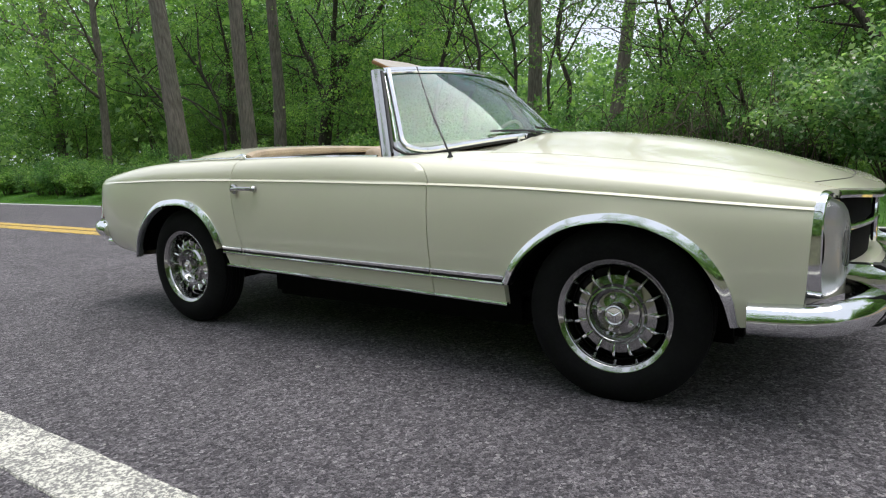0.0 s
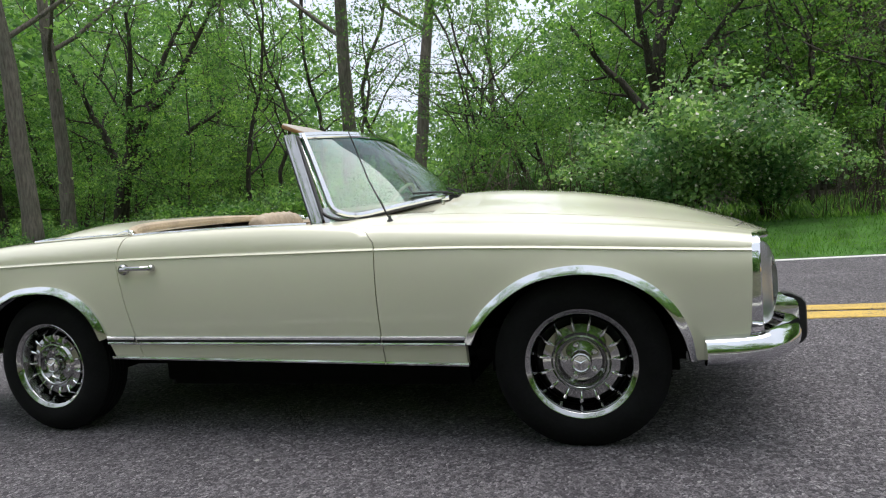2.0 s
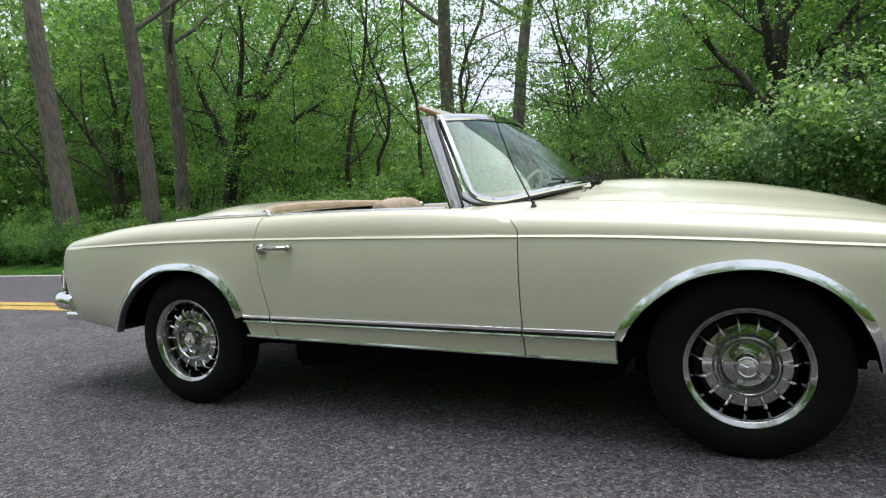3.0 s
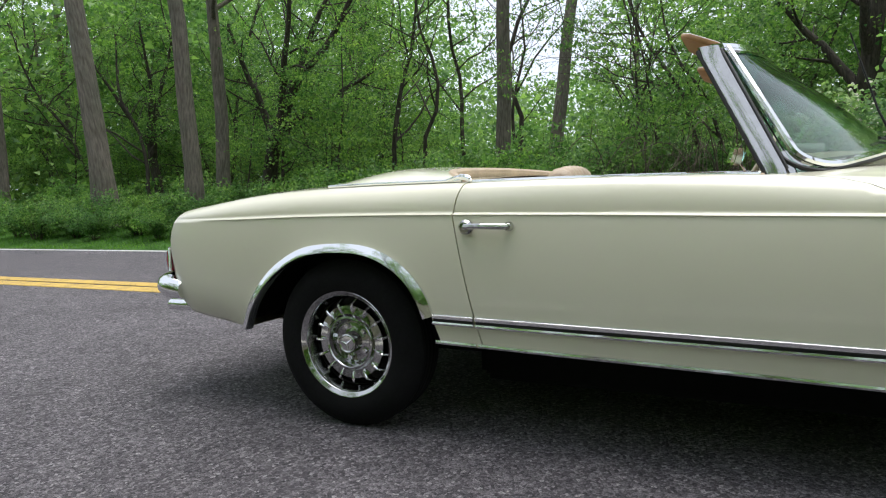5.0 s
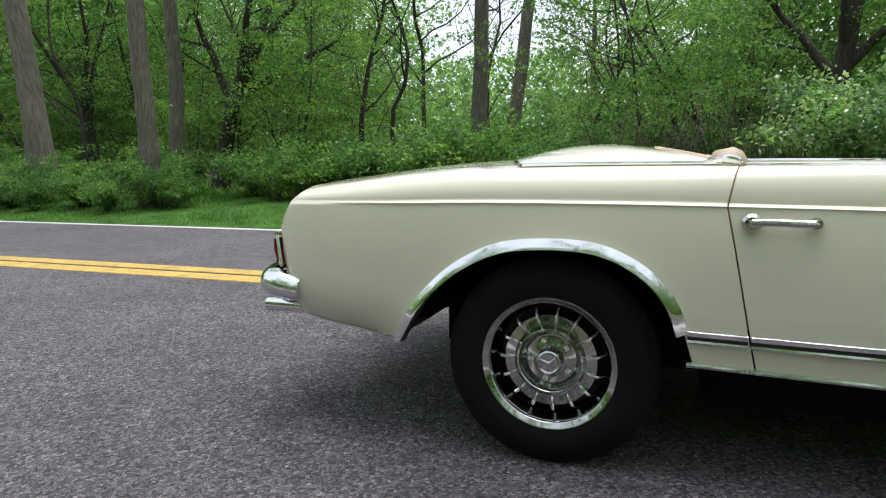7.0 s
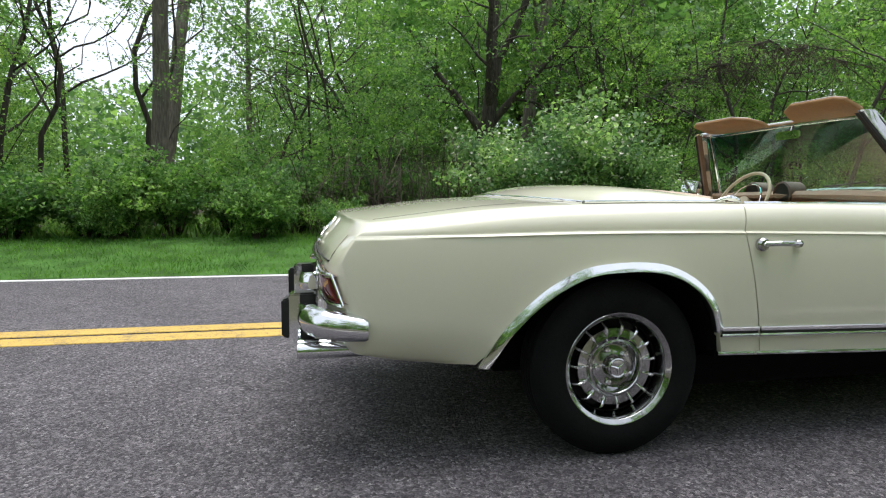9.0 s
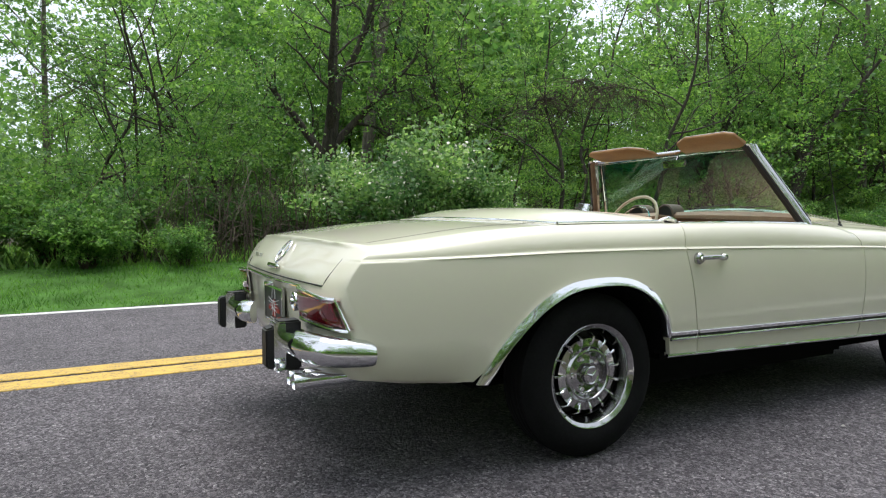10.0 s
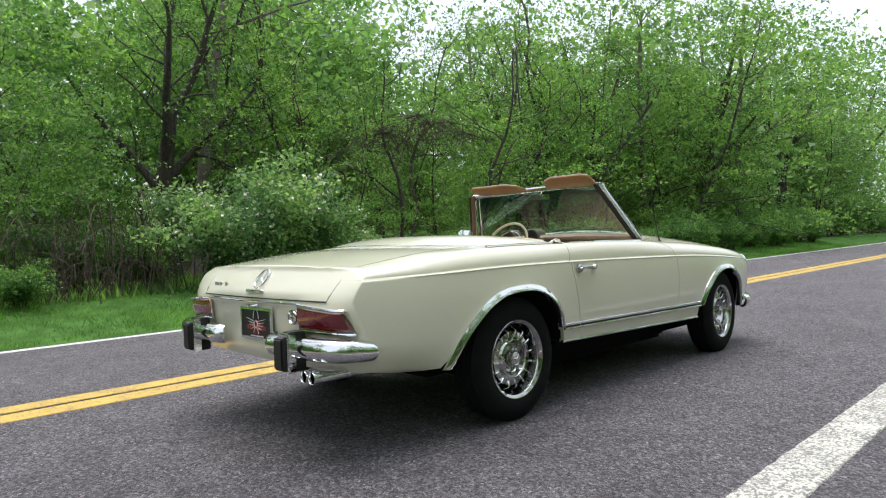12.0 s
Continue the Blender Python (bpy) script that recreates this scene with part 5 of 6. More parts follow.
part("washer_nozzle", bm, CHROME, car)
# aerial
bm = bmesh.new()
lathe(bm, [(0.017, 0.0), (0.013, 0.010), (0.007, 0.018), (0.004, 0.03)], 16, "z", (1.692, -0.727, 0.846))
aer = part("aerial_base", bm, BLACK, car)
bm = bmesh.new()
tube(bm, [(1.692, -0.727, 0.86), (1.62, -0.735, 1.02), (1.555, -0.742, 1.22)], [0.0035, 0.003, 0.002], 6)
part("aerial", bm, BLACK, aer, "thin black aerial rod")
# door mirror on the far side
bm = bmesh.new()
tube(bm, spline([(1.28, 0.765, 0.868), (1.275, 0.75, 0.89), (1.255, 0.725, 0.925)], 4), 0.007, 8)
mir = part("mirror_arm", bm, CHROME, car)
turn = Matrix.Translation((1.245, 0.71, 0.947)) @ Matrix.Rotation(radians(16), 4, "Y") @ Matrix.Rotation(radians(12), 4, "Z")
bm = bmesh.new()
box(bm, (-0.025, -0.060, -0.042), (0.025, 0.060, 0.042), 0.012)
bmesh.ops.transform(bm, verts=bm.verts, matrix=turn)
part("door_mirror", bm, CHROME, mir, "chrome rectangular door mirror")
bm = bmesh.new()
box(bm, (-0.030, -0.052, -0.035), (-0.024, 0.052, 0.035), 0.002)
bmesh.ops.transform(bm, verts=bm.verts, matrix=turn)
part("mirror_glass", bm, MIRROR, mir)

# ---- woodland ----
def leaf_mesh(name, centres, normals, size, rng, aspect=0.62, corners=4):
    """Many small folded leaves, each with three or four corners."""
    n = len(centres)
    c = np.asarray(centres, float)
    nz = np.asarray(normals, float)
    nz /= np.linalg.norm(nz, axis=1, keepdims=True) + 1e-9
    r = rng.normal(size=(n, 3))
    u = np.cross(nz, r)
    u /= np.linalg.norm(u, axis=1, keepdims=True) + 1e-9
    v = np.cross(nz, u)
    s = (size * rng.uniform(0.6, 1.35, n))[:, None]
    co = np.empty((n, 4, 3))
    co[:, 0] = c - u * s * 0.5
    co[:, 1] = c + v * s * aspect * 0.5 + nz * s * 0.10 + u * s * 0.06
    co[:, 2] = c + u * s * 0.5 - nz * s * 0.10
    co[:, 3] = c - v * s * aspect * 0.5 + nz * s * 0.10 + u * s * 0.06
    if corners == 3:
        co[:, 1] += u * s * -0.25
        co[:, 3] += u * s * -0.25
        co = np.ascontiguousarray(co[:, 1:])
    me = bpy.data.meshes.new(name)
    me.vertices.add(n * corners)
    me.vertices.foreach_set("co", co.ravel())
    me.loops.add(n * corners)
    me.loops.foreach_set("vertex_index", np.arange(n * corners, dtype=np.int32))
    me.polygons.add(n)
    me.polygons.foreach_set("loop_start", np.arange(0, n * corners, corners, dtype=np.int32))
    me.update(calc_edges=True)
    return me


def sprays(points, per, radius, flat, rng, droop=0.15):
    """Leaf centres and normals in flattened sprays about the points."""
    p = np.repeat(np.asarray(points, float), per, axis=0)
    d = rng.normal(size=p.shape) * radius * np.array([1, 1, flat])
    d[:, 2] -= droop * np.hypot(d[:, 0], d[:, 1])
    nrm = rng.normal(size=p.shape) * 0.85 + np.array([0, -0.2, 0.8])
    return p + d, nrm


def grow(bm, start, heading, length, radius, depth, rng, tips, spec):
    """A limb with its branches; collects the twig ends."""
    n = spec["steps"][depth]
    pts, d = [Vector(start)], Vector(heading).normalized()
    for i in range(n):
        wob = spec["bend"][depth]
        d = (d + Vector((rng.normal() * wob, rng.normal() * wob, rng.normal() * wob * 0.6 + spec["lift"][depth]))).normalized()
        pts.append(pts[-1] + d * length / n)
    end = radius * spec["taper"][depth]
    radii = [radius + (end - radius) * (i / n) for i in range(n + 1)]
    if depth == 0:
        radii[0] *= 1.35
    tube(bm, pts, radii, spec["sides"][depth], caps=False)
    if depth >= spec["leafy"]:
        for q in pts[1:]:
            tips.append(q)
    if depth + 1 >= len(spec["steps"]):
        tips.append(pts[-1])
        return
    for k in range(spec["kids"][depth]):
        f = spec["from"][depth] + (1 - spec["from"][depth]) * (k + rng.uniform(0.1, 0.9)) / spec["kids"][depth]
        i = min(int(f * n), n - 1)
        at = pts[i].lerp(pts[i + 1], f * n - i)
        a = rng.uniform(0, 2 * math.pi)
        ax = (pts[i + 1] - pts[i]).normalized()
        side = ax.cross(Vector((math.cos(a), math.sin(a), 0.3))).normalized()
        h = (ax * spec["along"][depth] + side).normalized()
        grow(bm, at, h, length * spec["short"][depth] * rng.uniform(0.7, 1.2) * (1.15 - 0.5 * f), max(radii[i] * spec["thin"][depth], 0.004), depth + 1, rng, tips, spec)


def mesh_from(bm, name):
    for f in bm.faces:
        f.smooth = True
    me = bpy.data.meshes.new(name)
    bm.to_mesh(me)
    bm.free()
    return me


TALL = dict(steps=(9, 5, 3, 2), bend=(0.025, 0.12, 0.2, 0.25), lift=(0.03, 0.05, 0.03, 0.0), taper=(0.35, 0.35, 0.4, 0.5), sides=(12, 6, 3, 3), kids=(11, 5, 3), short=(0.30, 0.5, 0.45), thin=(0.42, 0.5, 0.5),
            along=(0.65, 0.8, 0.7), leafy=3)
TALL["from"] = (0.26, 0.25, 0.2)
SLIM = dict(steps=(8, 4, 2), bend=(0.12, 0.2, 0.25), lift=(0.05, 0.03, 0.0), taper=(0.3, 0.35, 0.5), sides=(6, 3, 3), kids=(14, 5), short=(0.36, 0.5), thin=(0.45, 0.5), along=(0.40, 0.7), leafy=2)
SLIM["from"] = (0.12, 0.15)
CROOKED = dict(steps=(11, 6, 3), bend=(0.20, 0.30, 0.3), lift=(0.10, 0.06, 0.0), taper=(0.3, 0.3, 0.5), sides=(7, 4, 3), kids=(8, 3), short=(0.42, 0.5), thin=(0.55, 0.5), along=(0.75, 0.7), leafy=2)
CROOKED["from"] = (0.25, 0.2)
FORKED = dict(steps=(5, 7, 4, 2), bend=(0.06, 0.10, 0.2, 0.25), lift=(0.05, 0.07, 0.03, 0.0), taper=(0.7, 0.3, 0.4, 0.5), sides=(10, 7, 4, 3), kids=(5, 7, 4), short=(1.25, 0.34, 0.45), thin=(0.62, 0.42, 0.5), along=(1.5, 0.7, 0.7), leafy=3)
FORKED["from"] = (0.45, 0.2, 0.2)


def make_tree(name, label, seed, spec, height, radius, leaf_size, per, spread_r, bark, leaf, heading=(0, 0, 1), stems=1, flat=0.35, corners=4):
    rng = np.random.default_rng(seed)
    bm = bmesh.new()
    tips = []
    for k in range(stems):
        off = Vector((rng.normal() * 0.18, rng.normal() * 0.18, -0.15)) if stems > 1 else Vector((0, 0, -0.2))
        h = Vector(heading) + (Vector((rng.normal() * 0.16, rng.normal() * 0.16, 0)) if stems > 1 else Vector())
        grow(bm, off, h, height * (1 if k == 0 else rng.uniform(0.6, 0.95)), radius * (1 if k == 0 else rng.uniform(0.5, 0.9)), 0, rng, tips, spec)
    t = thing(name, label, "tree", "woodland trees")
    to_object("trunk", mesh_from(bm, "trunk"), bark, t)
    full = [tuple(p) for p in tips if rng.random() < 0.34]
    c, nrm = sprays(full, int(per / 0.34), spread_r, flat, rng)
    to_object("crown", leaf_mesh("crown", c, nrm, leaf_size, rng, 0.62, corners), leaf, t)
    return t


def make_shrub(name, label, seed, width, height, count, leaf_size, leaf, blossoms=0, corners=4):
    """Arching stems under an uneven mound of small leaves with gaps."""
    rng = np.random.default_rng(seed)
    bm = bmesh.new()
    tips = []
    for k in range(26):
        a, r = rng.uniform(0, 2 * math.pi), rng.uniform(0.3, 1.0) ** 0.6
        h = height * rng.uniform(0.5, 1.0) * (1.05 - 0.45 * r * r)
        p0 = Vector((math.cos(a) * 0.12, math.sin(a) * 0.12, -0.05))
        p3 = Vector((math.cos(a) * r * width / 2, math.sin(a) * r * width / 2, h))
        p1 = p0.lerp(p3, 0.4) + Vector((0, 0, height * 0.22))
        pts = spline([p0, p1, p3], 4)
        tube(bm, pts, [0.014 - 0.0014 * i for i in range(len(pts))], 3, caps=False)
        for q in pts[2:]:
            tips.append(q)
            for _ in range(1 if len(tips) % 2 else 2):
                e = q + Vector((rng.normal() * 0.16, rng.normal() * 0.16, rng.normal() * 0.10)) * (width / 2.2)
                tips.append(e)
                tube(bm, [q, e], [0.006, 0.002], 3, caps=False)
    t = thing(name, label, "shrub", "roadside shrubs")
    to_object("stem", mesh_from(bm, "stem"), TWIG, t)
    per = max(1, count // len(tips))
    c, nrm = sprays([tuple(p) for p in tips], per, 0.10 * width / 2.2, 0.6, rng, 0.1)
    keep = c[:, 2] > 0.03
    to_object("crown", leaf_mesh("crown", c[keep], nrm[keep], leaf_size, rng, 0.62, corners), leaf, t)
    if blossoms:
        pick = rng.choice(np.flatnonzero(keep), blossoms, replace=False)
        to_object("blossom", leaf_mesh("blossom", c[pick] + np.array([0, 0, 0.02]), nrm[pick], leaf_size * 0.7, rng, 0.9), BLOSSOM, t)
    return t


def make_thicket(seed):
    """Tangle of bare arching canes."""
    rng = np.random.default_rng(seed)
    t = thing("thicket", "tangle of bare grey-brown canes at the wood's edge", "shrub", "bare thickets")
    for k in range(46):
        bm = bmesh.new()
        x, y = rng.normal() * 0.9, rng.normal() * 0.5
        a = rng.uniform(0, 2 * math.pi)
        ln, h = rng.uniform(0.5, 1.7), rng.uniform(0.4, 1.8)
        pts = spline([(x, y, -0.05), (x + math.cos(a) * ln * 0.4, y + math.sin(a) * ln * 0.3, h), (x + math.cos(a) * ln, y + math.sin(a) * ln * 0.7, h * rng.uniform(0.3, 0.95))], 5)
        r = rng.uniform(0.004, 0.011)
        tube(bm, pts, [r * (1 - 0.06 * i) for i in range(len(pts))], 4, caps=False)
        to_object("cane", mesh_from(bm, "cane"), TWIG, t)
    return t


def put(src, x, y, turn=0.0, scale=1.0, tilt=(0, 0), first=set()):
    m = Matrix.Translation((x, y, rise(x, y))) @ Euler((radians(tilt[0]), radians(tilt[1]), 0)).to_matrix().to_4x4() @ Matrix.Rotation(radians(turn), 4, "Z") @ Matrix.Scale(scale, 4)
    if src.name not in first:
        first.add(src.name)
        src.matrix_basis = m
        return src
    return copy_thing(src, m)


rnd = random.Random(11)
T_LABEL = "tall woodland tree with grey bark and fresh spring leaves"
tall = [make_tree("tree", T_LABEL, 20 + k, TALL, 14 + k, 0.23, 0.19, 9, 0.42, BARK, LEAF, corners=3, flat=0.2) for k in range(3)]
CLEAN = dict(TALL, kids=(9, 5, 3), bend=(0.05, 0.14, 0.2, 0.25))
CLEAN["from"] = (0.36, 0.25, 0.2)
clean = [make_tree("tree", "tall woodland tree with a clean grey trunk", 30 + k, CLEAN, 15 + k, 0.23, 0.19, 5, 0.40, BARK, LEAF, corners=3, flat=0.2) for k in range(2)]
S_LABEL = "slender understorey tree with fresh green leaves"
slim = [make_tree("sapling", S_LABEL, 40 + k, SLIM, 5.2 + 0.9 * k, 0.045, 0.105, 20, 0.36, DARK_BARK, LEAF, stems=2, corners=3, flat=0.16) for k in range(4)]
forked = make_tree("forked_tree", "broad forked tree with dark leaning limbs and thin leaves", 61, FORKED, 5.0, 0.26, 0.12, 12, 0.40, DARK_BARK, LEAF, corners=3, flat=0.2)
bare = [make_tree("thin_tree", "thin crooked dark tree with few leaves", 71 + k, CROOKED, 6.5 + k, 0.075, 0.10, 7, 0.24, DARK_BARK, LEAF, corners=3, flat=0.25) for k in range(3)]
shrubs = [make_shrub("shrub", "low leafy green shrub at the wood's edge", 80 + k, 2.4, 1.7 + 0.2 * k, 5200, 0.112, LEAF_DARK, corners=3) for k in range(3)]
honeysuckle = make_shrub("flowering_shrub", "broad pale-green shrub dotted with cream blossom", 95, 3.6, 2.7, 15000, 0.09, LEAF_PALE, 1300)
thicket = make_thicket(7)

# large trunks that stand out
for src, x, y, turn, sc, tilt in (
        (clean[0], -12.6, 7.6, 20, 1.15, (0, -12)), (clean[1], -9.3, 7.2, 80, 0.82, (0, 4)), (clean[0], -10.15, 8.9, 140, 0.66, (0, 6)), (forked, -10.4, 10.6, 70, 0.8, (0, 12)), (clean[1], -3.95, 11.3, 200, 1.0, (0, -1)),
        (clean[0], -6.3, 22.5, 10, 1.1, (0, 5)), (tall[1], -12.5, 17.8, 120, 0.8, (0, 9)), (forked, 3.35, 12.3, 30, 1.0, (0, -8)),
        (clean[1], 4.25, 12.9, 260, 0.95, (0, 3)), (forked, 13.6, 17.5, 200, 0.9, (0, 4)), (bare[0], 7.3, 8.6, 0, 0.8, (0, 0)), (bare[1], 9.5, 8.7, 130, 0.8, (0, 2)),
        (forked, 14.6, 11.0, 130, 0.9, (0, -3)), (forked, 18.0, 10.8, 75, 1.1, (0, 5)), (tall[0], 22.0, 10.6, 50, 0.7, (0, 0)), (forked, 30.0, 11.5, 300, 1.4, (0, -4)),
        (tall[1], -20.5, 9.9, 30, 0.9, (0, -3)), (tall[2], -26, 11, 70, 0.9, (0, 2)), (forked, 38, 11, 100, 1.5, (0, 0)), (forked, -17, 13, 15, 0.85, (0, 3)),
        (forked, 24, 14.5, 200, 1.4, (0, 3)), (tall[2], 34, 13, 10, 0.9, (0, 0)), (tall[0], 46, 12, 10, 0.9, (0, 0)), (forked, 54, 12, 40, 1.6, (0, 0)), (bare[2], 6.2, 12.5, 60, 0.9, (3, 4)),
        (tall[0], 7.8, 16.5, 220, 0.7, (0, 3)), (tall[1], 10.6, 17.5, 75, 0.75, (0, -3)), (tall[2], 13.2, 20.0, 15, 0.8, (0, 2)), (tall[0], 16.0, 22.5, 115, 0.8, (0, -2)), (tall[2], 29, 9.8, 160, 0.8, (0, 2)), (tall[1], 41, 9.8, 20, 0.8, (0, -2)), (bare[0], -1.9, 13.0, 200, 0.9, (0, 12)), (bare[1], 1.2, 12.2, 20, 0.9, (0, -10)),
        (bare[2], -6.4, 12.6, 90, 1.0, (0, 8)), (bare[0], -15.6, 11.5, 90, 1.2, (0, -5)), (bare[1], 16.2, 13.0, 45, 1.3, (0, 3))):
    put(src, x, y, turn, sc, tilt)


def open_lane(x, y, wide=0.0):
    """The gap in the wood through which the sky shows."""
    return abs(x - np.interp(y, [11, 23, 35], [-3.7, -7.6, -11.6])) < np.interp(y, [11, 23, 35], [1.8, 2.9, 4.2]) + wide


def wood_front(x):
    """How near the road the shrubs reach along the verge."""
    return float(np.interp(x, [-30, -8.5, -6.5, -1, 1, 3, 5.5, 9, 22, 60], [5.85, 5.9, 7.0, 7.2, 6.6, 6.3, 6.1, 6.6, 6.2, 6.2]))


# further trunks in the depth of the wood
for k in range(26):
    x, y = rnd.uniform(-34, 60), rnd.uniform(14, 34)
    if open_lane(x, y, 2.0):
        continue
    put(rnd.choice(tall + [forked]), x, y, rnd.uniform(0, 360), rnd.uniform(0.55, 1.0), (rnd.uniform(-4, 4), rnd.uniform(-5, 5)))
# understorey
for k in range(96):
    x = -32 + 82 * (k + rnd.random()) / 96
    y = 9.2 + 12 * rnd.random() ** 1.2
    if open_lane(x, max(y, 11), 0.9) or (1.5 < x < 6.0 and y < 13.5) or (-5.5 < x < -1.5 and y < 11):
        continue
    put(rnd.choice(slim), x, y, rnd.uniform(0, 360), rnd.uniform(0.7, 1.25) * (1.4 if x > 20 else 1.0), (rnd.uniform(-9, 9), rnd.uniform(-9, 9)))
for k in range(34):
    x, y = -26 + 62 * (k + rnd.random()) / 34, 10.5 + 9 * rnd.random()
    put(rnd.choice(bare), x, y, rnd.uniform(0, 360), rnd.uniform(0.7, 1.4), (rnd.uniform(-12, 12), rnd.uniform(-12, 12)))
# shrubs along the edge: a low front row, a taller one behind
for k in range(50):
    x = -27 + 60 * (k + rnd.random()) / 50
    if 0.2 < x < 5.6:
        continue
    sc = rnd.uniform(0.6, 0.85) * (1.3 if x > 16 else 1.0)
    put(rnd.choice(shrubs), x, wood_front(x) + 1.1 * sc + rnd.uniform(0, 0.4), rnd.uniform(0, 360), sc)
for k in range(52):
    x = -30 + 88 * (k + rnd.random()) / 52
    if 1.4 < x < 5.8:
        continue
    sc = rnd.uniform(0.7, 1.1) * (1.5 if x > 16 else 1.0)
    put(rnd.choice(shrubs), x, wood_front(x) + 1.3 + 1.1 * sc + 1.6 * rnd.random(), rnd.uniform(0, 360), sc)
for x, y, s in ((-3.2, 8.7, 1.15), (-4.6, 8.8, 1.2), (-2.3, 9.2, 1.1), (-6.4, 8.9, 1.2), (-5.6, 8.5, 1.0), (-3.9, 8.4, 0.95), (-7.6, 8.3, 1.0), (-1.6, 8.6, 0.7), (-0.4, 10.0, 1.0), (0.7, 10.4, 1.1), (1.6, 10.3, 1.0), (-1.3, 9.8, 1.0), (2.3, 10.8, 1.1),
                (-8.4, 6.9, 0.55), (-9.6, 6.5, 0.6), (-10.6, 6.8, 0.65), (-11.4, 6.4, 0.6), (-12.3, 6.6, 0.7), (-13.4, 6.4, 0.65), (-14.6, 6.7, 0.75), (-16, 6.6, 0.7), (-17.5, 6.7, 0.8), (-10.1, 7.9, 0.8), (-13.2, 8.0, 0.9)):
    put(shrubs[rnd.randrange(3)], x, y, rnd.uniform(0, 360), s)
put(honeysuckle, 3.2, 8.2, 0, 1.0)
put(honeysuckle, 4.7, 8.7, 130, 0.8)
for x, y, s in ((0.6, 8.8, 1.0), (1.5, 9.2, 1.1), (0.0, 9.6, 1.1), (-0.6, 8.8, 0.8), (6.2, 9.0, 0.8), (8.0, 10.0, 0.9), (15.5, 9.2, 0.9)):
    put(thicket, x, y, rnd.uniform(0, 360), s)


def make_vines(seed, x0, x1, y, z):
    """A limb bowed between two thin trees, hung with bare vines."""
    rng = np.random.default_rng(seed)
    t = thing("vine_tangle", "tangle of bare brown vines hanging from a bowed limb", "vine")
    bm = bmesh.new()
    arc = spline([(x0, y, z - 0.5), (x0 + 0.35, y + 0.1, z - 0.05), (x0 + 0.9, y, z + 0.1), ((x0 + x1) / 2, y - 0.1, z + 0.5), (x1 - 0.9, y + 0.1, z + 0.35), (x1 - 0.2, y, z + 0.5), (x1 + 0.4, y + 0.1, z + 0.2)], 4)
    arc = [p + Vector((rng.normal() * 0.05, rng.normal() * 0.05, rng.normal() * 0.05)) for p in arc]
    tube(bm, arc, [0.028 - 0.0007 * i for i in range(len(arc))], 5, caps=False)
    to_object("limb", mesh_from(bm, "limb"), DARK_BARK, t)
    bm = bmesh.new()
    for k in range(340):
        p = arc[int(rng.integers(1, len(arc)))]
        d = Vector((rng.normal() * 0.75, rng.normal() * 0.25, 0))
        e = p + d + Vector((0, 0, -rng.uniform(0.1, 0.75)))
        q = p.lerp(e, 0.5) + Vector((rng.normal() * 0.12, rng.normal() * 0.12, rng.uniform(0, 0.2)))
        tube(bm, spline([p, q, e], 3), 0.005, 3, caps=False)
    to_object("vine", mesh_from(bm, "vine"), TWIG, t)


make_vines(3, 6.3, 9.4, 8.7, 3.4)
# the wood on the near side, behind the walk
for k in range(13):
    put(rnd.choice(tall), -24 + 54 * (k + rnd.random()) / 13, -10.5 - 5 * rnd.random(), rnd.uniform(0, 360), rnd.uniform(0.8, 1.1))
for k in range(6):
    put(rnd.choice(shrubs), -26 + 58 * (k + rnd.random()) / 6, -9.5 - rnd.random(), rnd.uniform(0, 360), rnd.uniform(0.7, 1.1))


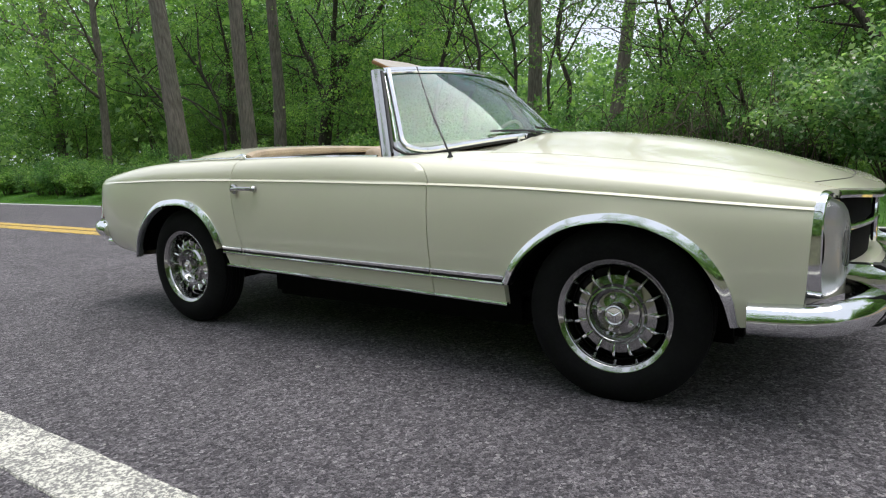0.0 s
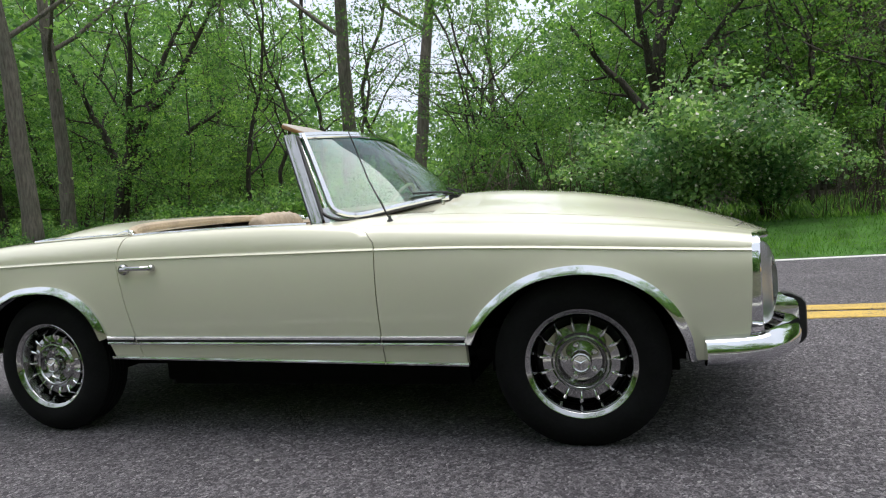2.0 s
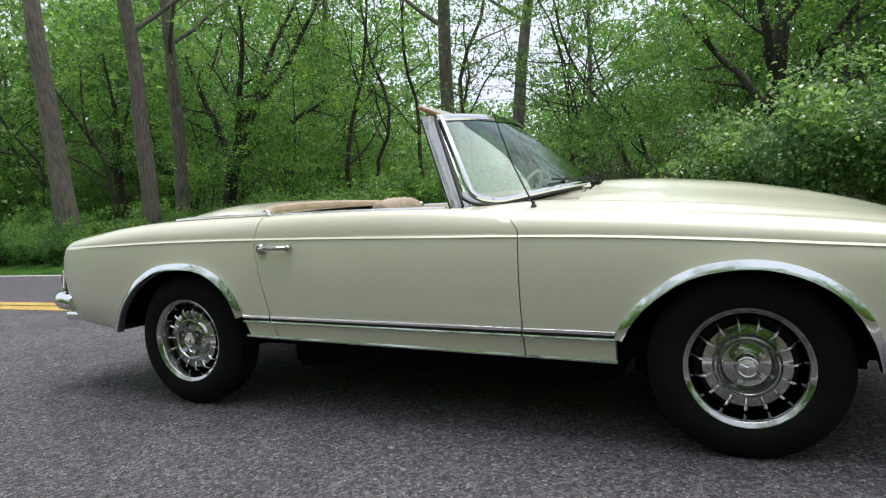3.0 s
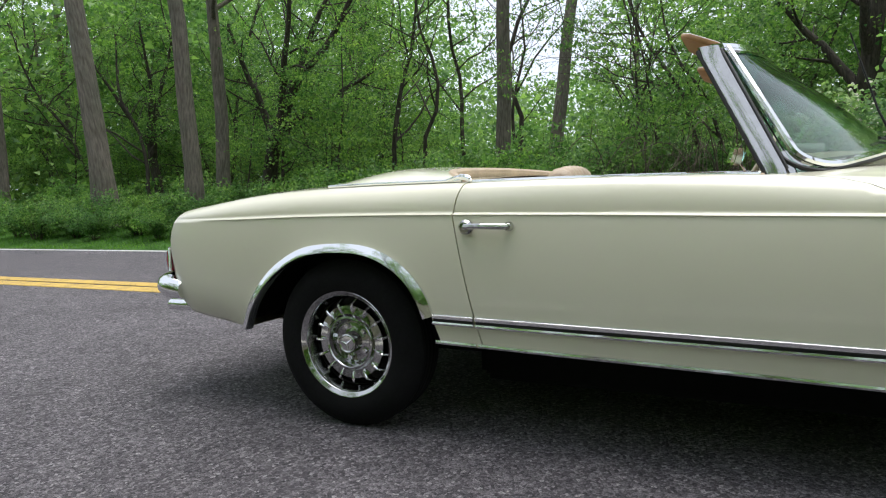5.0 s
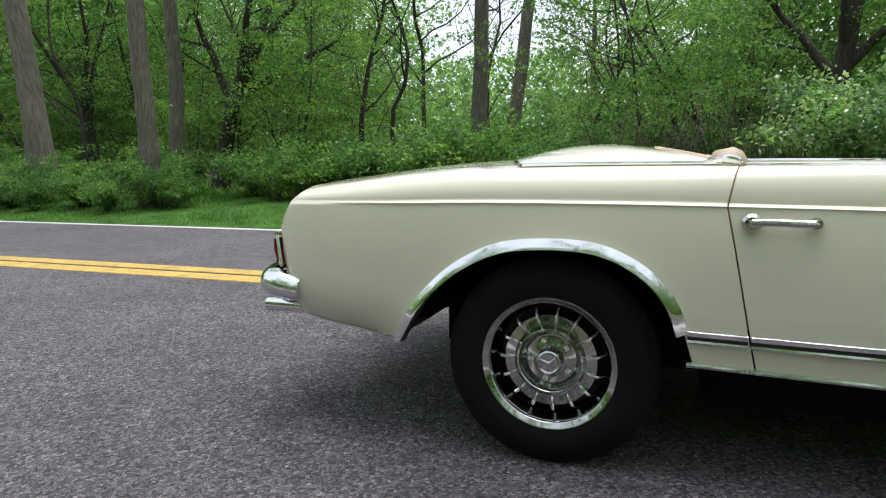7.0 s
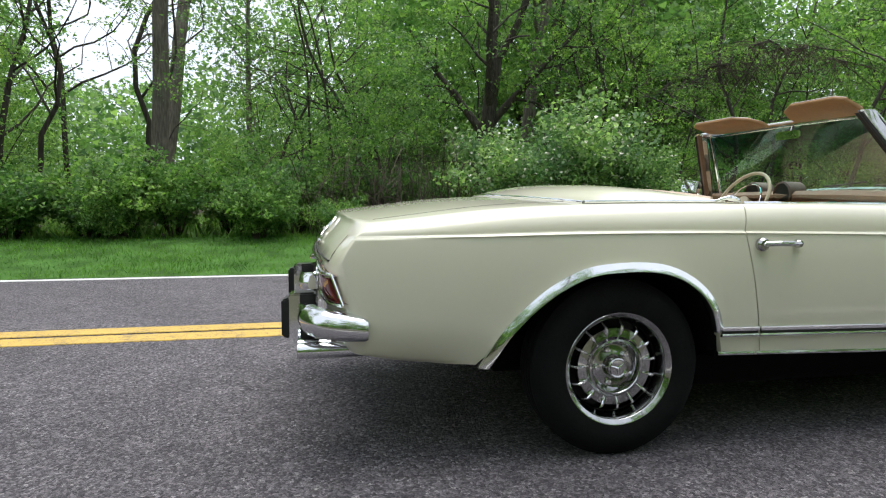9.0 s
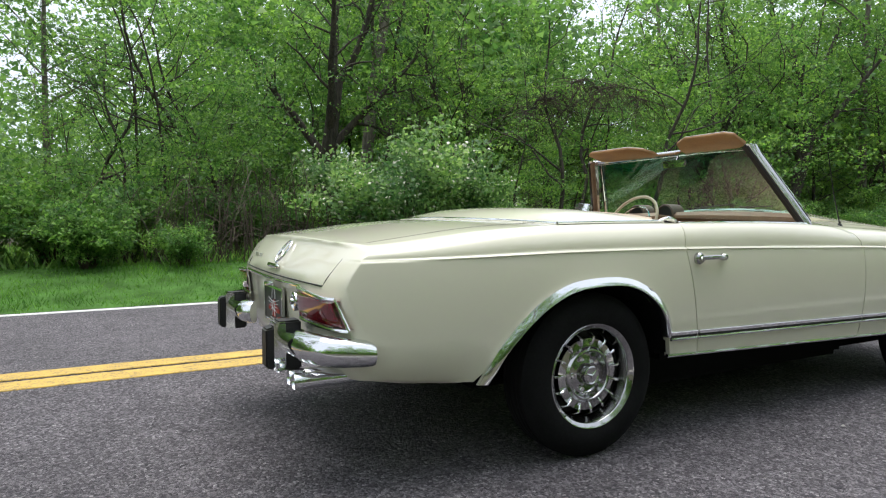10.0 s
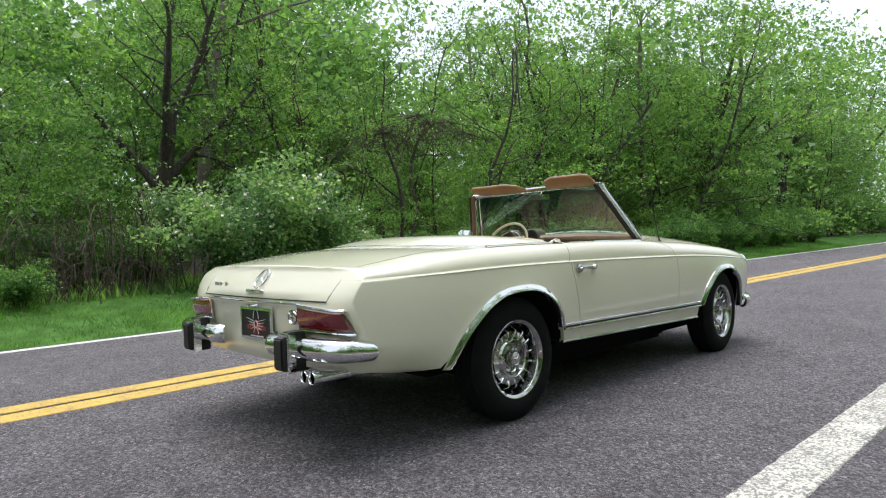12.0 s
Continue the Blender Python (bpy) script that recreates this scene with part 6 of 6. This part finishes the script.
def build_far_woods():
    """Foliage of the distant wood, in clumps with gaps, and unseen masses that screen light."""
    rng = np.random.default_rng(5)
    cl = []
    for k in range(6200):
        x, y = rng.uniform(-55, 95), rng.uniform(24, 46)
        z = rng.uniform(0.2, 15) if rng.random() < 0.75 else rng.uniform(0.2, 4)
        if (z > 5.5 and open_lane(x, y)) or (z > 6.5 and -16 < x < -2 and rng.random() < 0.65) or (z > 5 and 22 < x < 45 and rng.random() < 0.6):
            continue
        cl.append((x, y, z))
    cl += [(rng.uniform(-70, 95), rng.uniform(38, 48), rng.uniform(0.2, 7.5)) for k in range(2000)]
    cl += [(rng.uniform(-60, -16), rng.uniform(22, 40), rng.uniform(3, 12)) for k in range(700)]
    cl += [(rng.uniform(1, 24), rng.uniform(21, 28), rng.uniform(4, 10)) for k in range(480)]
    for x, y in rng.uniform((-3, 14), (3, 25), (130, 2)):
        cl.append((8.2 + 0.6 * (y - 15) + 1.7 * x, y, rng.uniform(0.36, 0.56) * y + rng.normal() * 0.4))
    for x, y in rng.uniform((-3, 14), (3, 25), (150, 2)):
        cl.append((-18.5 - 1.13 * (y - 15) + 1.2 * x, y, rng.uniform(0.4, 0.62) * y + rng.normal() * 0.4))
    c, nrm = sprays(cl, 52, 0.72, 0.4, rng, 0.05)
    keep = c[:, 2] > 0.1
    ob = to_object("far_woods", leaf_mesh("far_woods", c[keep], nrm[keep], 0.33, rng, 0.8, 3), LEAF_FAR)
    tagged(ob, "dense green foliage deep in the wood", "foliage", kind="stuff")
    # unseen mass behind the walk: serves reflections and holds back side light
    cl = [(rng.uniform(-35, 40), rng.uniform(-22, -12.5), rng.uniform(0.3, 13)) for k in range(1000)]
    c, nrm = sprays(cl, 40, 0.95, 0.55, rng, 0.05)
    keep = c[:, 2] > 0.1
    tagged(to_object("far_woods", leaf_mesh("far_woods", c[keep], nrm[keep], 0.40, rng, 0.8, 3), LEAF_FAR), "unseen green foliage on the near side, for reflections and to hold back light", "foliage", kind="stuff")
    # unseen low screen, added against light that slips under the car
    cl = [(rng.uniform(-60, 70), rng.uniform(-26, -11), rng.uniform(0.2, 5.5)) for k in range(1300)]
    c, nrm = sprays(cl, 22, 0.9, 0.6, rng, 0.05)
    keep = c[:, 2] > 0.1
    tagged(to_object("far_woods", leaf_mesh("far_woods", c[keep], nrm[keep], 0.8, rng, 0.8, 3), LEAF_FAR), "unseen undergrowth on the near side, added to block low light", "foliage", kind="stuff")
    # unseen screens across the road's ends, added to block light from the horizon
    cl = [(sg * rng.uniform(118, 130), rng.uniform(-20, 20), rng.uniform(0.5, 15)) for k in range(260) for sg in (-1, 1)]
    c, nrm = sprays(cl, 22, 1.4, 0.6, rng, 0.05)
    tagged(to_object("far_woods", leaf_mesh("far_woods", c, nrm, 1.1, rng, 0.8, 3), LEAF_FAR), "unseen green foliage closing both road ends against horizon light", "foliage", kind="stuff")
    for x0, x1, n, zt, lab in ((20, 62, 1000, 14, "high green foliage beyond the bend of the verge"), (-60, -21, 1150, 12, "green foliage along the road behind")):
        cl = [(rng.uniform(x0, x1), rng.uniform(8.6, 23), rng.uniform(0.8, zt)) for k in range(n)]
        c, nrm = sprays(cl, 30, 0.9, 0.5, rng, 0.05)
        keep = c[:, 2] > 0.1
        tagged(to_object("far_woods", leaf_mesh("far_woods", c[keep], nrm[keep], 0.34, rng, 0.8, 3), LEAF_FAR), lab, "foliage", kind="stuff")
    for x0, x1, lab in ((-95, -52, "green foliage where the road leaves the wood behind"), (60, 120, "green foliage along the road ahead")):
        cl = [(rng.uniform(x0, x1), rng.choice([rng.uniform(7.5, 26), rng.uniform(-30, -8)]), rng.uniform(0.2, 17)) for k in range(800)]
        c, nrm = sprays(cl, 40, 1.0, 0.55, rng, 0.05)
        keep = c[:, 2] > 0.1
        ob = to_object("far_woods", leaf_mesh("far_woods", c[keep], nrm[keep], 0.5, rng, 0.8, 3), LEAF_FAR)
        tagged(ob, lab, "foliage", kind="stuff")


def build_grass():
    """Blades on the verge and low plants below the trees."""
    rng = np.random.default_rng(8)
    for n, ya, yb, h, label, mat in ((90000, 5.36, 8.8, 0.06, "short grass blades on the verge", GRASS), (26000, 8.2, 14.0, 0.16, "low green plants on the woodland floor", LEAF_DARK)):
        x = rng.uniform(-24, 32, n)
        y = rng.uniform(ya, yb, n)
        hh = h * rng.uniform(0.4, 1.5, n) * (1 + 0.5 * np.sin(x * 1.7) * np.sin(y * 2.3))
        a = rng.uniform(0, 2 * np.pi, n)
        z = np.array([max(rise(u, v), road_z(5.42) - 0.02) for u, v in zip(x, y)])
        w = 0.006 if h < 0.1 else 0.03
        co = np.empty((n, 3, 3))
        co[:, 0] = np.stack([x - np.cos(a) * w, y - np.sin(a) * w, z], 1)
        co[:, 1] = np.stack([x + np.cos(a) * w, y + np.sin(a) * w, z], 1)
        co[:, 2] = np.stack([x + rng.normal(size=n) * hh * 0.5, y + rng.normal(size=n) * hh * 0.5, z + hh], 1)
        me = bpy.data.meshes.new("grass")
        me.vertices.add(n * 3)
        me.vertices.foreach_set("co", co.ravel())
        me.loops.add(n * 3)
        me.loops.foreach_set("vertex_index", np.arange(n * 3, dtype=np.int32))
        me.polygons.add(n)
        me.polygons.foreach_set("loop_start", np.arange(0, n * 3, 3, dtype=np.int32))
        me.update(calc_edges=True)
        tagged(to_object("grass", me, mat), label, "grass", kind="stuff")


build_far_woods()
build_grass()
